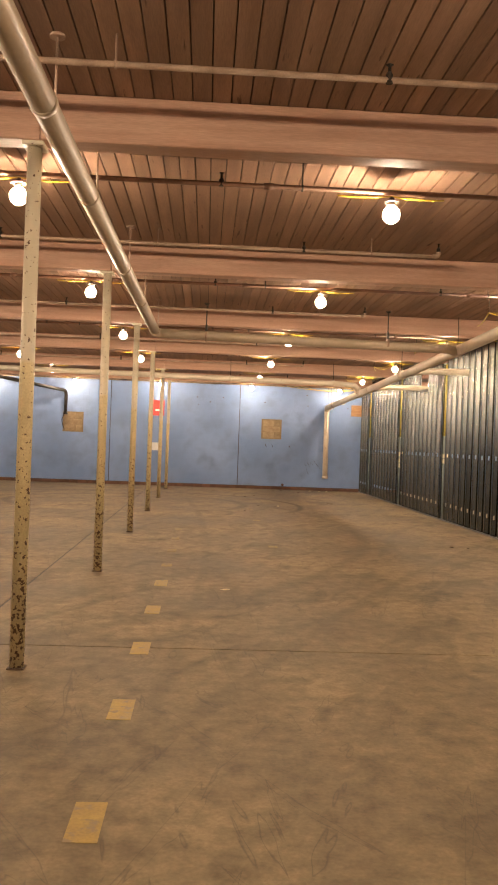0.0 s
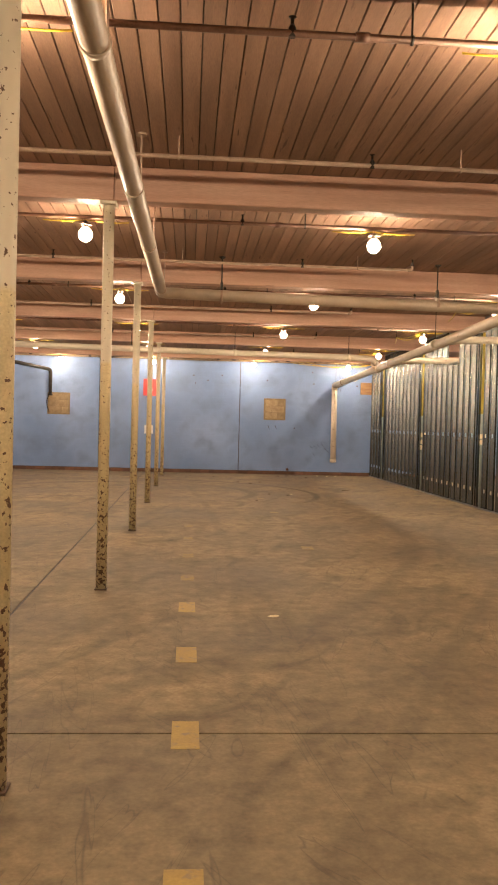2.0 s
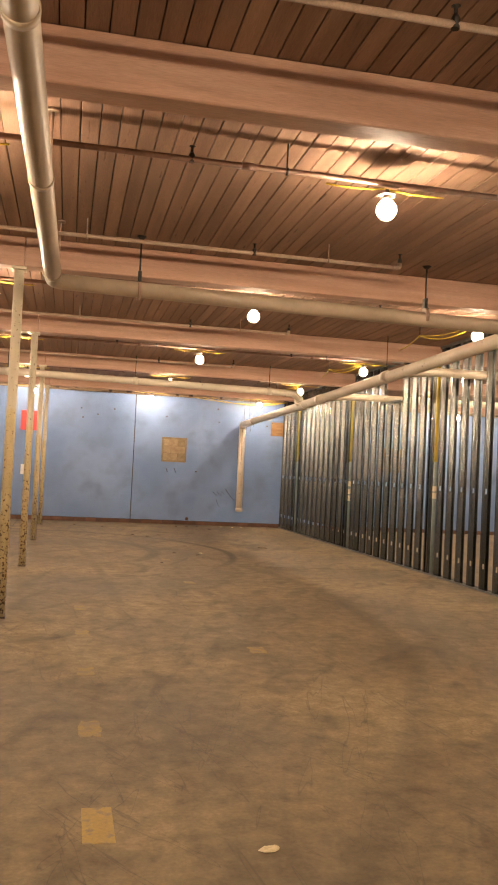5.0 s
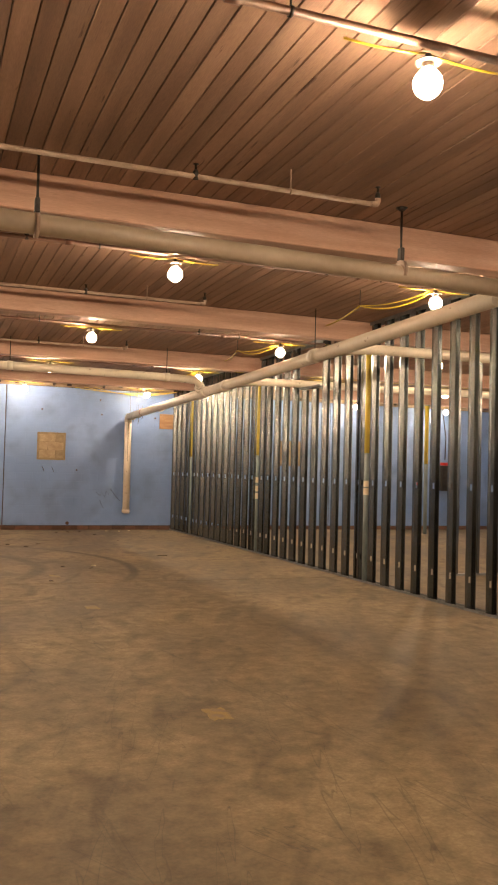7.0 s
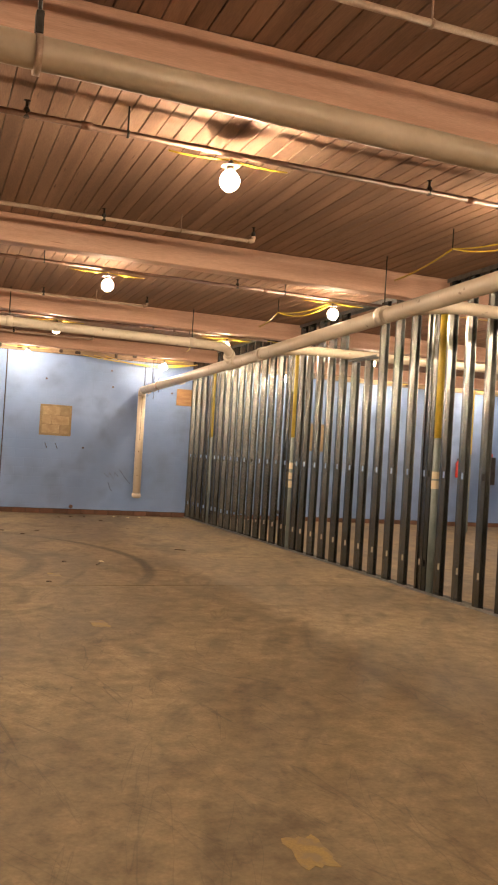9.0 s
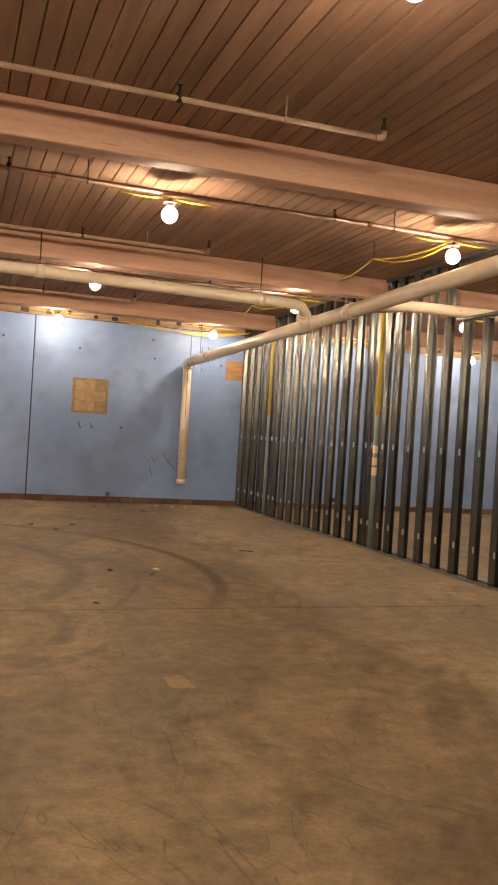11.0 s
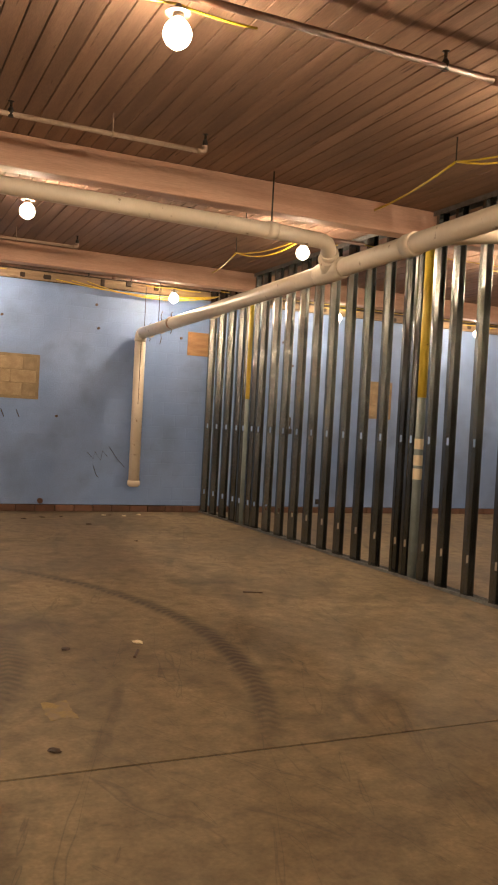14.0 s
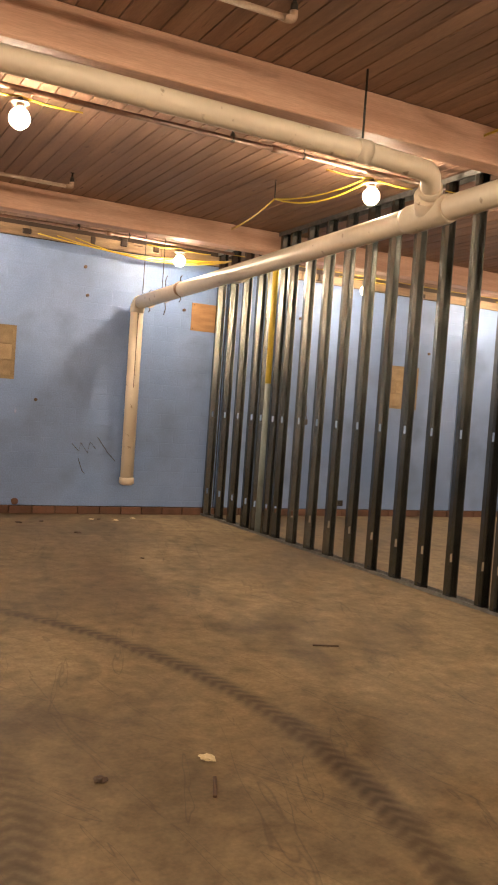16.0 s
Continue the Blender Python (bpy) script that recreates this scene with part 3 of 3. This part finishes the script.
for y in BULB_ROWS:
    run = thing("sprinkler_pipe", 0, y - 0.03, 3.71 + (11 - y) * 0.005, "thin dark sprinkler pipe hung below the planks", "pipe", "dark sprinkler pipes")
    part("pipe", tube(bmesh.new(), [(WEST + 0.1, 0, 0), (STUD_X - 0.15, 0, 0)], 0.021, 10), M_DARKPIPE, run)
    for x in (-9.2, -6.1, -3.0, 0.05, 3.1):
        part("sprinkler_head", head(bmesh.new(), x, 0, 0.0), M_BLACK, run)
        part("coupling", tube(bmesh.new(), [(x + 0.35, 0, 0), (x + 0.43, 0, 0)], 0.028, 10), M_DARKPIPE, run)
    for x in (-8.0, -5.2, -2.4, 0.72, 3.75):
        part("hanger", tube(bmesh.new(), [(x, 0, -0.03), (x, 0, ceil_z(y) - 3.71 - (11 - y) * 0.005)], 0.006, 6), M_BLACK, run)
        part("hanger_ring", tube(bmesh.new(), [(x - 0.008, 0, 0), (x + 0.008, 0, 0)], 0.027, 10), M_BLACK, run)

for b in BEAMS:
    y = b - 0.98
    run = thing("sprinkler_pipe", 0, y, 3.72 + (14 - y) * 0.006, "thin pale sprinkler pipe hung in front of a beam", "pipe", "pale sprinkler pipes")
    part("pipe", tube(bmesh.new(), [(WEST + 0.1, 0, 0), (2.46, 0, 0)], 0.019, 10), M_PALEPIPE, run)
    part("elbow", tube(bmesh.new(), [(2.44, 0, 0)] + bend((2.44, 0, 0), (2.50, 0, 0), (2.50, 0, 0.06), 0.03) + [(2.50, 0, 0.05)], 0.024, 10), M_PALEPIPE, run)
    part("sprinkler_head", head(bmesh.new(), 2.50, 0, 0.05), M_BLACK, run)
    for x in (-8.6, -5.4, -2.3, 1.0):
        part("sprinkler_head", head(bmesh.new(), x, 0, 0.0), M_BLACK, run)
    for x in (-7.0, -4.0, -0.6, 1.75):
        part("hanger", tube(bmesh.new(), [(x, 0, -0.028), (x, 0, ceil_z(y) - 3.72 - (14 - y) * 0.006)], 0.006, 6), M_PALEPIPE, run)
        part("hanger_ring", tube(bmesh.new(), [(x - 0.008, 0, 0), (x + 0.008, 0, 0)], 0.025, 10), M_PALEPIPE, run)


# ---- drain pipes ----
def main_z(y):
    return 3.06 + (23.25 - y) * 0.028


R = 0.088
drain = thing("drain_pipe", MAIN_X, 23.25, main_z(23.25), "big dusty white plastic drain pipe along the stud wall", "pipe", "drain pipes")
oy, oz = 23.25, main_z(23.25)
yv = WALL_Y - 0.20
part("pipe", tube(bmesh.new(), [(0.10, -26.0, main_z(-2.75) - oz), (0.05, -6, main_z(17.25) - oz), (0.0, 0, 0), (-0.06, yv - oy - 0.12, main_z(yv) - oz)], R, 20), M_PVC, drain)
el = bend((-0.06, 0, main_z(yv) - oz), (-0.06, yv - oy, main_z(yv) - oz), (-0.06, yv - oy, 0.5 - oz), 0.13)
part("elbow", tube(bmesh.new(), el, R + 0.006, 20), M_PVC, drain)
part("downpipe", tube(bmesh.new(), [(-0.06, yv - oy, main_z(yv) - oz - 0.12), (-0.05, yv - oy, 0.46 - oz)], R, 20), M_PVC, drain)
part("foot_collar", tube(bmesh.new(), [(-0.05, yv - oy, 0.43 - oz), (-0.05, yv - oy, 0.46 - oz), (-0.05, yv - oy, 0.53 - oz)], [R * 0.8, R + 0.016, R + 0.012], 20), M_PVC, drain)
part("crack", box(bmesh.new(), -0.075, -0.068, yv - oy - R - 0.004, yv - oy - R + 0.01, 1.75 - oz, 2.75 - oz), M_DIRT, drain, "thin dark split down the pipe")
for y in (10.2, 14.35, 18.35, 21.95, 26.3):
    dx = 0.05 if y < 18 else 0.01
    part("coupling", tube(bmesh.new(), [(dx, y - oy - 0.07, main_z(y) - oz + 0.002), (dx, y - oy + 0.07, main_z(y) - oz - 0.002)], R + 0.012, 20), M_PVC, drain)
    if y < 20:
        part("hanger_rod", tube(bmesh.new(), [(dx, y - oy, main_z(y) - oz + R), (dx, y - oy, ceil_z(y) - 0.004 - oz)], 0.007, 8), M_BLACK, drain)
for y in (28.35, 29.05):
    part("hanger_rod", tube(bmesh.new(), [(-0.05, y - oy, main_z(y) - oz + R), (-0.05, y - oy, ceil_z(y) - 0.004 - oz)], 0.005, 8), M_BLACK, drain)
# wye body at the cross pipe
part("wye", tube(bmesh.new(), [(0.0, -0.24, 0.006), (0.0, -0.20, 0.006), (0.0, 0.20, -0.006), (0.0, 0.24, -0.006)], [R + 0.01, R + 0.018, R + 0.018, R + 0.01], 20), M_PVC, drain)
arm = [(0.0, 0.02, 0.0), (-0.13, -0.13, 0.09)]
part("wye_arm", tube(bmesh.new(), arm, R + 0.002, 20), M_PVC, drain)
# branches that go through the stud wall
for yb in (17.75, 21.45):
    z = main_z(yb) - oz
    pts = [(0.03, yb - oy + 0.25, z)] + bend((0.03, yb - oy + 0.25, z), (0.42, yb - oy - 0.12, z + 0.02), (1.6, yb - oy - 0.14, z + 0.04), 0.16) + [(EAST - MAIN_X - 0.3, yb - oy - 0.2, z + 0.1)]
    part("branch", tube(bmesh.new(), pts, 0.066, 18), M_PVC, drain)

cross = thing("drain_pipe", 0, 22.98, 3.265, "long white plastic drain pipe crossing under a beam", "pipe", "drain pipes")
pts = [(WEST + 0.2, 0, 0.16), (3.55, 0, 0.02)] + bend((3.55, 0, 0.02), (3.98, 0, 0.0), (4.17, 0.22, -0.15), 0.075) + [(4.18, 0.24, -0.17)]
part("pipe", tube(bmesh.new(), pts, 0.072, 20), M_PVC, cross)
part("collar", tube(bmesh.new(), [(4.065, 0.098, -0.067), (4.105, 0.144, -0.098)], 0.086, 20), M_PVC, cross)
for x in (-8.0, -4.8, -1.9, 0.6, 3.4):
    part("coupling", tube(bmesh.new(), [(x - 0.05, 0, 0.055 - x * 0.009), (x + 0.05, 0, 0.055 - x * 0.009)], 0.079, 20), M_PVC, cross)
    part("hanger_rod", tube(bmesh.new(), [(x + 0.0, 0, 0.08), (x + 0.0, 0, ceil_z(22.98) - 3.265 - 0.003)], 0.008, 8), M_BLACK, cross)

over = thing("drain_pipe", -0.89, 14.10, 3.36, "grey-tan overhead drain pipe turning along a beam", "pipe", "drain pipes")
pts = [(-0.11, -20.5, 0.157), (-0.108, -8.3, 0.155), (-0.008, -0.6, 0.012)] + bend((-0.008, -0.6, 0.012), (0, 0, 0.0), (0.6, 0, 0.0), 0.14) + [(0.8, 0, -0.01), (4.72, 0, -0.06)] + bend((4.72, 0, -0.06), (4.95, 0, -0.06), (5.13, 0.3, -0.10), 0.14) + [(5.13, 0.3, -0.08)]
part("pipe", tube(bmesh.new(), pts, 0.078, 20), M_GREYPIPE, over)
for y in (-12.6, -9.2, -7.4, -4.9, -2.9, -0.35):
    dx, dz = 0.013 * max(y, -8.3), -0.0187 * max(y, -8.3)
    part("coupling", tube(bmesh.new(), [(dx, y - 0.03, dz), (dx, y + 0.03, dz)], 0.084, 20), M_GREYPIPE, over)
    part("hanger_rod", tube(bmesh.new(), [(dx + 0.05, y + 0.1, dz + 0.05), (dx + 0.05, y + 0.1, ceil_z(14.1 + y) - 3.36 - 0.003)], 0.008, 8), M_PALEPIPE, over)
    part("hanger_flange", tube(bmesh.new(), [(dx + 0.05, y + 0.1, ceil_z(14.1 + y) - 3.36 - 0.02), (dx + 0.05, y + 0.1, ceil_z(14.1 + y) - 3.36 - 0.002)], 0.045, 12), M_PALEPIPE, over)
for x in (-0.06, 2.98):
    h = thing("pipe_hanger", x, 14.10, 3.34, "black rod hanger holding a drain pipe", "pipe hanger", "pipe hangers")
    part("ring", tube(bmesh.new(), [(-0.016, 0, 0.0), (0.016, 0, 0.0)], 0.092, 20), M_PALEPIPE, h)
    part("clevis", box(bmesh.new(), -0.018, 0.018, -0.035, 0.035, 0.085, 0.20, 0.008), M_BLACK, h)
    part("rod", tube(bmesh.new(), [(0, 0, 0.15), (0, 0, ceil_z(14.1) - 3.34 - 0.012)], 0.010, 8), M_BLACK, h)
    part("flange", tube(bmesh.new(), [(0, 0, ceil_z(14.1) - 3.34 - 0.03), (0, 0, ceil_z(14.1) - 3.34 - 0.002)], [0.02, 0.05], 12), M_BLACK, h)

# ---- on the end wall ----
def block_patch(x, z, cols, rows, label):
    p = thing("block_patch", x, WALL_Y, z, label, "wall patch", "bare block patches")
    w, h = cols * 0.305, rows * 0.203
    part("mortar_bed", box(bmesh.new(), -0.045, w + 0.045, -0.006, 0.0, -0.04, h + 0.04), M_MORTAR, p)
    whole = mesh_of("block", box(bmesh.new(), 0.006, 0.392, -0.014, -0.004, 0.006, 0.196, 0.003), M_CMU)
    half = mesh_of("block", box(bmesh.new(), 0.006, 0.208, -0.014, -0.004, 0.006, 0.196, 0.003), M_CMU)
    for r in range(rows):
        if r % 2:
            piece("block", half, p, 0, 0, r * 0.203)
            piece("block", whole, p, 0.214, 0, r * 0.203)
        else:
            piece("block", whole, p, 0, 0, r * 0.203)
            piece("block", half, p, 0.398, 0, r * 0.203)
    return p


block_patch(1.95, 1.78, 2, 3, "patch of bare tan blocks in the blue wall")
block_patch(-4.88, 1.79, 2, 3, "patch of bare tan blocks under a vent pipe")
block_patch(8.47, 1.80, 2, 3, "patch of bare tan blocks seen past the studs")
p = thing("plywood_patch", 5.02, WALL_Y, 2.63, "brown board screwed over a wall opening", "wall patch")
part("board", box(bmesh.new(), 0, 0.40, -0.012, 0, 0, 0.39, 0.003), M_PATCHWOOD, p)
for sx in (0.03, 0.37):
    for sz in (0.03, 0.36):
        part("screw", tube(bmesh.new(), [(sx, -0.015, sz), (sx, -0.010, sz)], 0.006, 8), M_BLACK, p)

s = thing("red_sign", -1.94, WALL_Y, 2.41, "plain red sign board fixed to the blue wall", "sign")
part("board", box(bmesh.new(), 0, 0.47, -0.012, -0.001, 0, 0.53, 0.004), M_RED, s)
part("mark", box(bmesh.new(), 0.16, 0.30, -0.015, -0.0125, 0.16, 0.22), M_WHITE, s, "small pale mark")
s = thing("notice", -1.88, WALL_Y, 1.21, "small blank white notice on the blue wall", "notice")
part("card", box(bmesh.new(), 0, 0.27, -0.006, -0.001, 0, 0.27, 0.002), M_WHITE, s)

v = thing("vent_pipe", -4.82, WALL_Y - 0.16, 2.36, "black iron pipe bending down the blue wall", "pipe")
pts = [(0.0, 0, 0)] + bend((0, 0, 0), (0, 0, 0.78), (-1.9, -5.0, 1.0), 0.15) + [(-1.9, -5.0, 1.0)]
part("pipe", tube(bmesh.new(), pts, 0.055, 14), M_BLACK, v)
part("flange", tube(bmesh.new(), [(0, 0, -0.03), (0, 0, 0.03)], 0.075, 14), M_BLACK, v)
part("wall_bracket", box(bmesh.new(), -0.03, 0.03, 0.0, 0.158, 0.3, 0.34), M_BLACK, v)
part("loose_cable", tube(bmesh.new(), [(-0.06, 0.13, 0.0), (-0.14, 0.13, -0.22), (-0.10, 0.13, -0.40), (-0.04, 0.13, -0.55)], 0.012, 6), M_BLACK, v)

for x, z in ((0.55, 3.12), (-0.35, 3.1), (0.1, 2.95), (2.0, 3.0), (3.45, 3.3), (3.5, 2.93), (4.9, 2.9), (2.9, 1.5), (-0.3, 2.85), (6.8, 3.0), (7.0, 2.6), (9.3, 2.7)):
    a = thing("wall_anchor", x, WALL_Y, z, "small dark anchor stub in the blue wall", "anchor", "wall anchors")
    part("stub", tube(bmesh.new(), [(0, 0, 0), (0, -0.03, 0)], 0.022, 8), M_DIRT, a)
for pts in ([(0, 0), (0.10, -0.10), (0.12, 0.02), (0.22, -0.12), (0.25, 0.03), (0.33, -0.06)], [(0.35, 0.1), (0.5, -0.1), (0.62, -0.22)], [(0.1, -0.2), (0.16, -0.36), (0.2, -0.4)]):
    a = thing("wall_scratch", 3.42, WALL_Y, 0.95, "thin dark scratched scribble on the blue wall", "scratch", "scratches")
    part("line", tube(bmesh.new(), [(x, -0.004, z) for x, z in pts], 0.005, 5), M_JOINT, a)
for x0 in (2.05, 2.28):
    a = thing("wall_scratch", x0, WALL_Y, 1.45, "short dark scratch on the blue wall", "scratch", "scratches")
    part("line", tube(bmesh.new(), [(0, -0.004, 0.12), (0.05, -0.004, 0)], 0.008, 5), M_JOINT, a)
a = thing("pipe_stub", 2.70, WALL_Y, 0.17, "rusty capped pipe stub low on the wall", "pipe stub")
part("stub", tube(bmesh.new(), [(0, 0, 0), (0, -0.05, 0)], 0.035, 10), M_BRICK, a)
part("cap", tube(bmesh.new(), [(0, -0.05, 0), (0, -0.07, 0)], 0.045, 10), M_BRICK, a)

# ---- floor paint and litter ----
def worn_mark(x, y, w, h):
    bm = bmesh.new()
    n = 22
    top = []
    for i in range(n):
        a = 2 * math.pi * i / n
        k = 1 / max(abs(math.cos(a)), abs(math.sin(a))) * rnd.uniform(0.72, 1.0)
        top.append(bm.verts.new((x + w / 2 * k * math.cos(a), y + h / 2 * k * math.sin(a), 0.002)))
    f = bm.faces.new(top)
    bmesh.ops.extrude_face_region(bm, geom=[f])
    for v in top:
        v.co.z = 0.0004
    return bm


for y, m in [(2.05, M_MARK)] + [(3.59 + 1.49 * i, M_MARK) for i in range(5)] + [(10.95, M_FADED), (12.4, M_FADED), (13.9, M_FADED), (15.3, M_FADED)]:
    bm = bmesh.new()
    if m is M_FADED:
        bm.free()
        bm = worn_mark(-0.44, y, 0.15, 0.36)
    else:
        box(bm, -0.445 - 0.07, -0.445 + 0.07, y - 0.19, y + 0.19, 0.0005, 0.0025)
    solid("floor_mark", bm, m, "worn yellow paint block of a dashed floor line", "floor marking", "structure", "dashed yellow line")
for x, y in ((1.10, 13.16), (1.10, 17.55), (1.10, 20.38)):
    solid("floor_mark", worn_mark(x, y, 0.17, 0.30), M_FADED, "nearly worn-off yellow paint block on concrete", "floor marking", "structure", "faded yellow line")


def scrap(x, y, size, material, label, name, flat=0.25):
    bm = bmesh.new()
    bmesh.ops.create_icosphere(bm, subdivisions=2, radius=size)
    for v in bm.verts:
        v.co *= 1 + 0.7 * (noise.noise(v.co * (2.2 / size) + Vector((x, y, 0))))
        v.co.z = max(v.co.z * flat, -size * 0.15) + size * 0.15
        v.co.x *= 1.5
    ob = part(name, bm, material)
    ob.matrix_basis = pose(x, y, 0.0005, 0, 0, rnd.uniform(0, 360))
    return tagged(ob, label, "debris", "floor litter")


for x, y, s in ((1.38, 21.51, 0.045), (0.97, 19.85, 0.04), (4.10, 13.79, 0.04), (4.35, 13.7, 0.03), (3.1, 27.8, 0.05), (2.6, 28.6, 0.05), (2.3, 28.4, 0.04), (2.9, 28.7, 0.04),
                (3.3, 26.2, 0.03), (1.5, 25.5, 0.04), (0.9, 25.4, 0.05), (1.2, 24.9, 0.05), (0.3, 27.6, 0.04), (-0.4, 27.9, 0.04), (3.7, 28.9, 0.04)):
    scrap(x, y, s * 0.6, M_DIRT, "small dark clump of dirt on the concrete", "dirt_clump", 0.4)
for x, y, s in ((1.89, 21.57, 0.03), (3.9, 28.8, 0.03), (3.6, 28.9, 0.025), (4.2, 29.0, 0.03), (0.274, 9.23, 0.03)):
    scrap(x, y, s, M_PAPER, "small pale paper scrap on the concrete", "paper_scrap", 0.3)
for x, y, a in ((3.425, 23.0, -20), (1.80, 21.3, 65)):
    ob = tagged(part("wood_splinter", box(bmesh.new(), -0.09, 0.09, -0.008, 0.008, 0, 0.01, 0.002), M_DIRT), "thin dark wood splinter lying on the concrete", "debris", "floor litter")
    ob.matrix_basis = pose(x, y, 0.001, 0, 0, a)

# ---- beyond the stud wall ----
back = thing("stud_wall", 7.25, 19.45, 0, "short bare steel stud partition in the next room", "stud wall")
part("bottom_track", box(bmesh.new(), 0, 3.2, -0.05, 0.05, 0, 0.03), M_TRACK, back)
part("top_track", box(bmesh.new(), 0, 3.2, -0.05, 0.05, ceil_z(19.5) - 0.04, ceil_z(19.5) - 0.006), M_TRACK, back)
slim = channel(bmesh.new(), ceil_z(19.5) - 0.05, 0.005, w=0.092)
slim_mesh = mesh_of("stud", slim, M_STEEL)
for i in range(8):
    ob = piece("stud", slim_mesh, back, 0.05 + 0.41 * i, 0.046, 0)
    ob.rotation_euler = (0, 0, -math.pi / 2)
unit = thing("wall_panel_box", 13.62, WALL_Y, 1.15, "black wall cabinet with a small red box on top", "wall cabinet")
part("cabinet", box(bmesh.new(), 0, 0.42, -0.16, 0, 0, 0.75, 0.01), M_BLACK, unit)
part("red_box", box(bmesh.new(), 0.05, 0.30, -0.18, 0, 0.755, 0.84, 0.01), M_RED, unit, "small red box")
part("cable", tube(bmesh.new(), [(0.2, -0.03, 0.92), (0.22, -0.03, 1.6), (0.1, -0.03, 2.3)], 0.015, 6), M_BLACK, unit)
ext = thing("fire_extinguisher", 12.9, WALL_Y - 0.09, 1.30, "red fire extinguisher hung on the blue wall", "fire extinguisher")
part("cylinder", tube(bmesh.new(), [(0, 0, 0), (0, 0, 0.02), (0, 0, 0.38), (0, 0, 0.44), (0, 0, 0.46)], [0.06, 0.075, 0.075, 0.045, 0.02], 14), M_RED, ext)
part("valve", box(bmesh.new(), -0.05, 0.03, -0.015, 0.015, 0.46, 0.51, 0.004), M_BLACK, ext)
part("hose", tube(bmesh.new(), [(0.03, 0, 0.48), (0.10, 0, 0.40), (0.10, 0, 0.15)], 0.011, 6), M_BLACK, ext)
part("bracket", box(bmesh.new(), -0.03, 0.03, 0.07, 0.09, 0.2, 0.3), M_BLACK, ext)
lock = thing("door_lock", 7.0, WALL_Y, 1.40, "black hasp and padlock on the blue wall", "lock")
part("hasp", box(bmesh.new(), -0.03, 0.03, -0.02, 0, 0.14, 0.30, 0.004), M_BLACK, lock)
part("padlock", box(bmesh.new(), -0.035, 0.045, -0.05, -0.001, 0.0, 0.09, 0.008), M_BLACK, lock)
part("shackle", tube(bmesh.new(), [(-0.015, -0.03, 0.09), (-0.015, -0.03, 0.13), (0.005, -0.03, 0.15), (0.025, -0.03, 0.13), (0.025, -0.03, 0.09)], 0.007, 6), M_BLACK, lock)
vent = thing("wall_vent", 7.62, WALL_Y, 0.16, "small black louvred vent low on the wall", "vent")
part("frame", box(bmesh.new(), 0, 0.20, -0.015, 0, 0, 0.09, 0.003), M_BLACK, vent)
for i in range(3):
    part("slat", box(bmesh.new(), 0.01, 0.19, -0.022, -0.015, 0.012 + 0.026 * i, 0.026 + 0.026 * i), M_BLACK, vent)
# wires hanging from the drain pipe near the end wall
for dx, y, h in ((0.03, 28.3, 0.16), (-0.02, 27.7, 0.07), (0.05, 28.9, 0.06)):
    wire = thing("hanging_wire", MAIN_X - 0.05 + dx, y, main_z(y), "thin black tie wire round the drain pipe", "wire", "tie wires")
    part("loop", tube(bmesh.new(), [(0, -0.004, 0), (0, 0.004, 0)], R + 0.004, 18), M_PALEPIPE, wire)
    part("tail", tube(bmesh.new(), [(0, 0, -R), (0.012, 0, -R - h * 0.5), (-0.008, 0, -R - h)], 0.006, 6), M_BLACK, wire)
    part("upper_tail", tube(bmesh.new(), [(0, 0, R), (-0.01, 0, R + h * 0.6), (0.012, 0, R + h)], 0.006, 6), M_BLACK, wire)
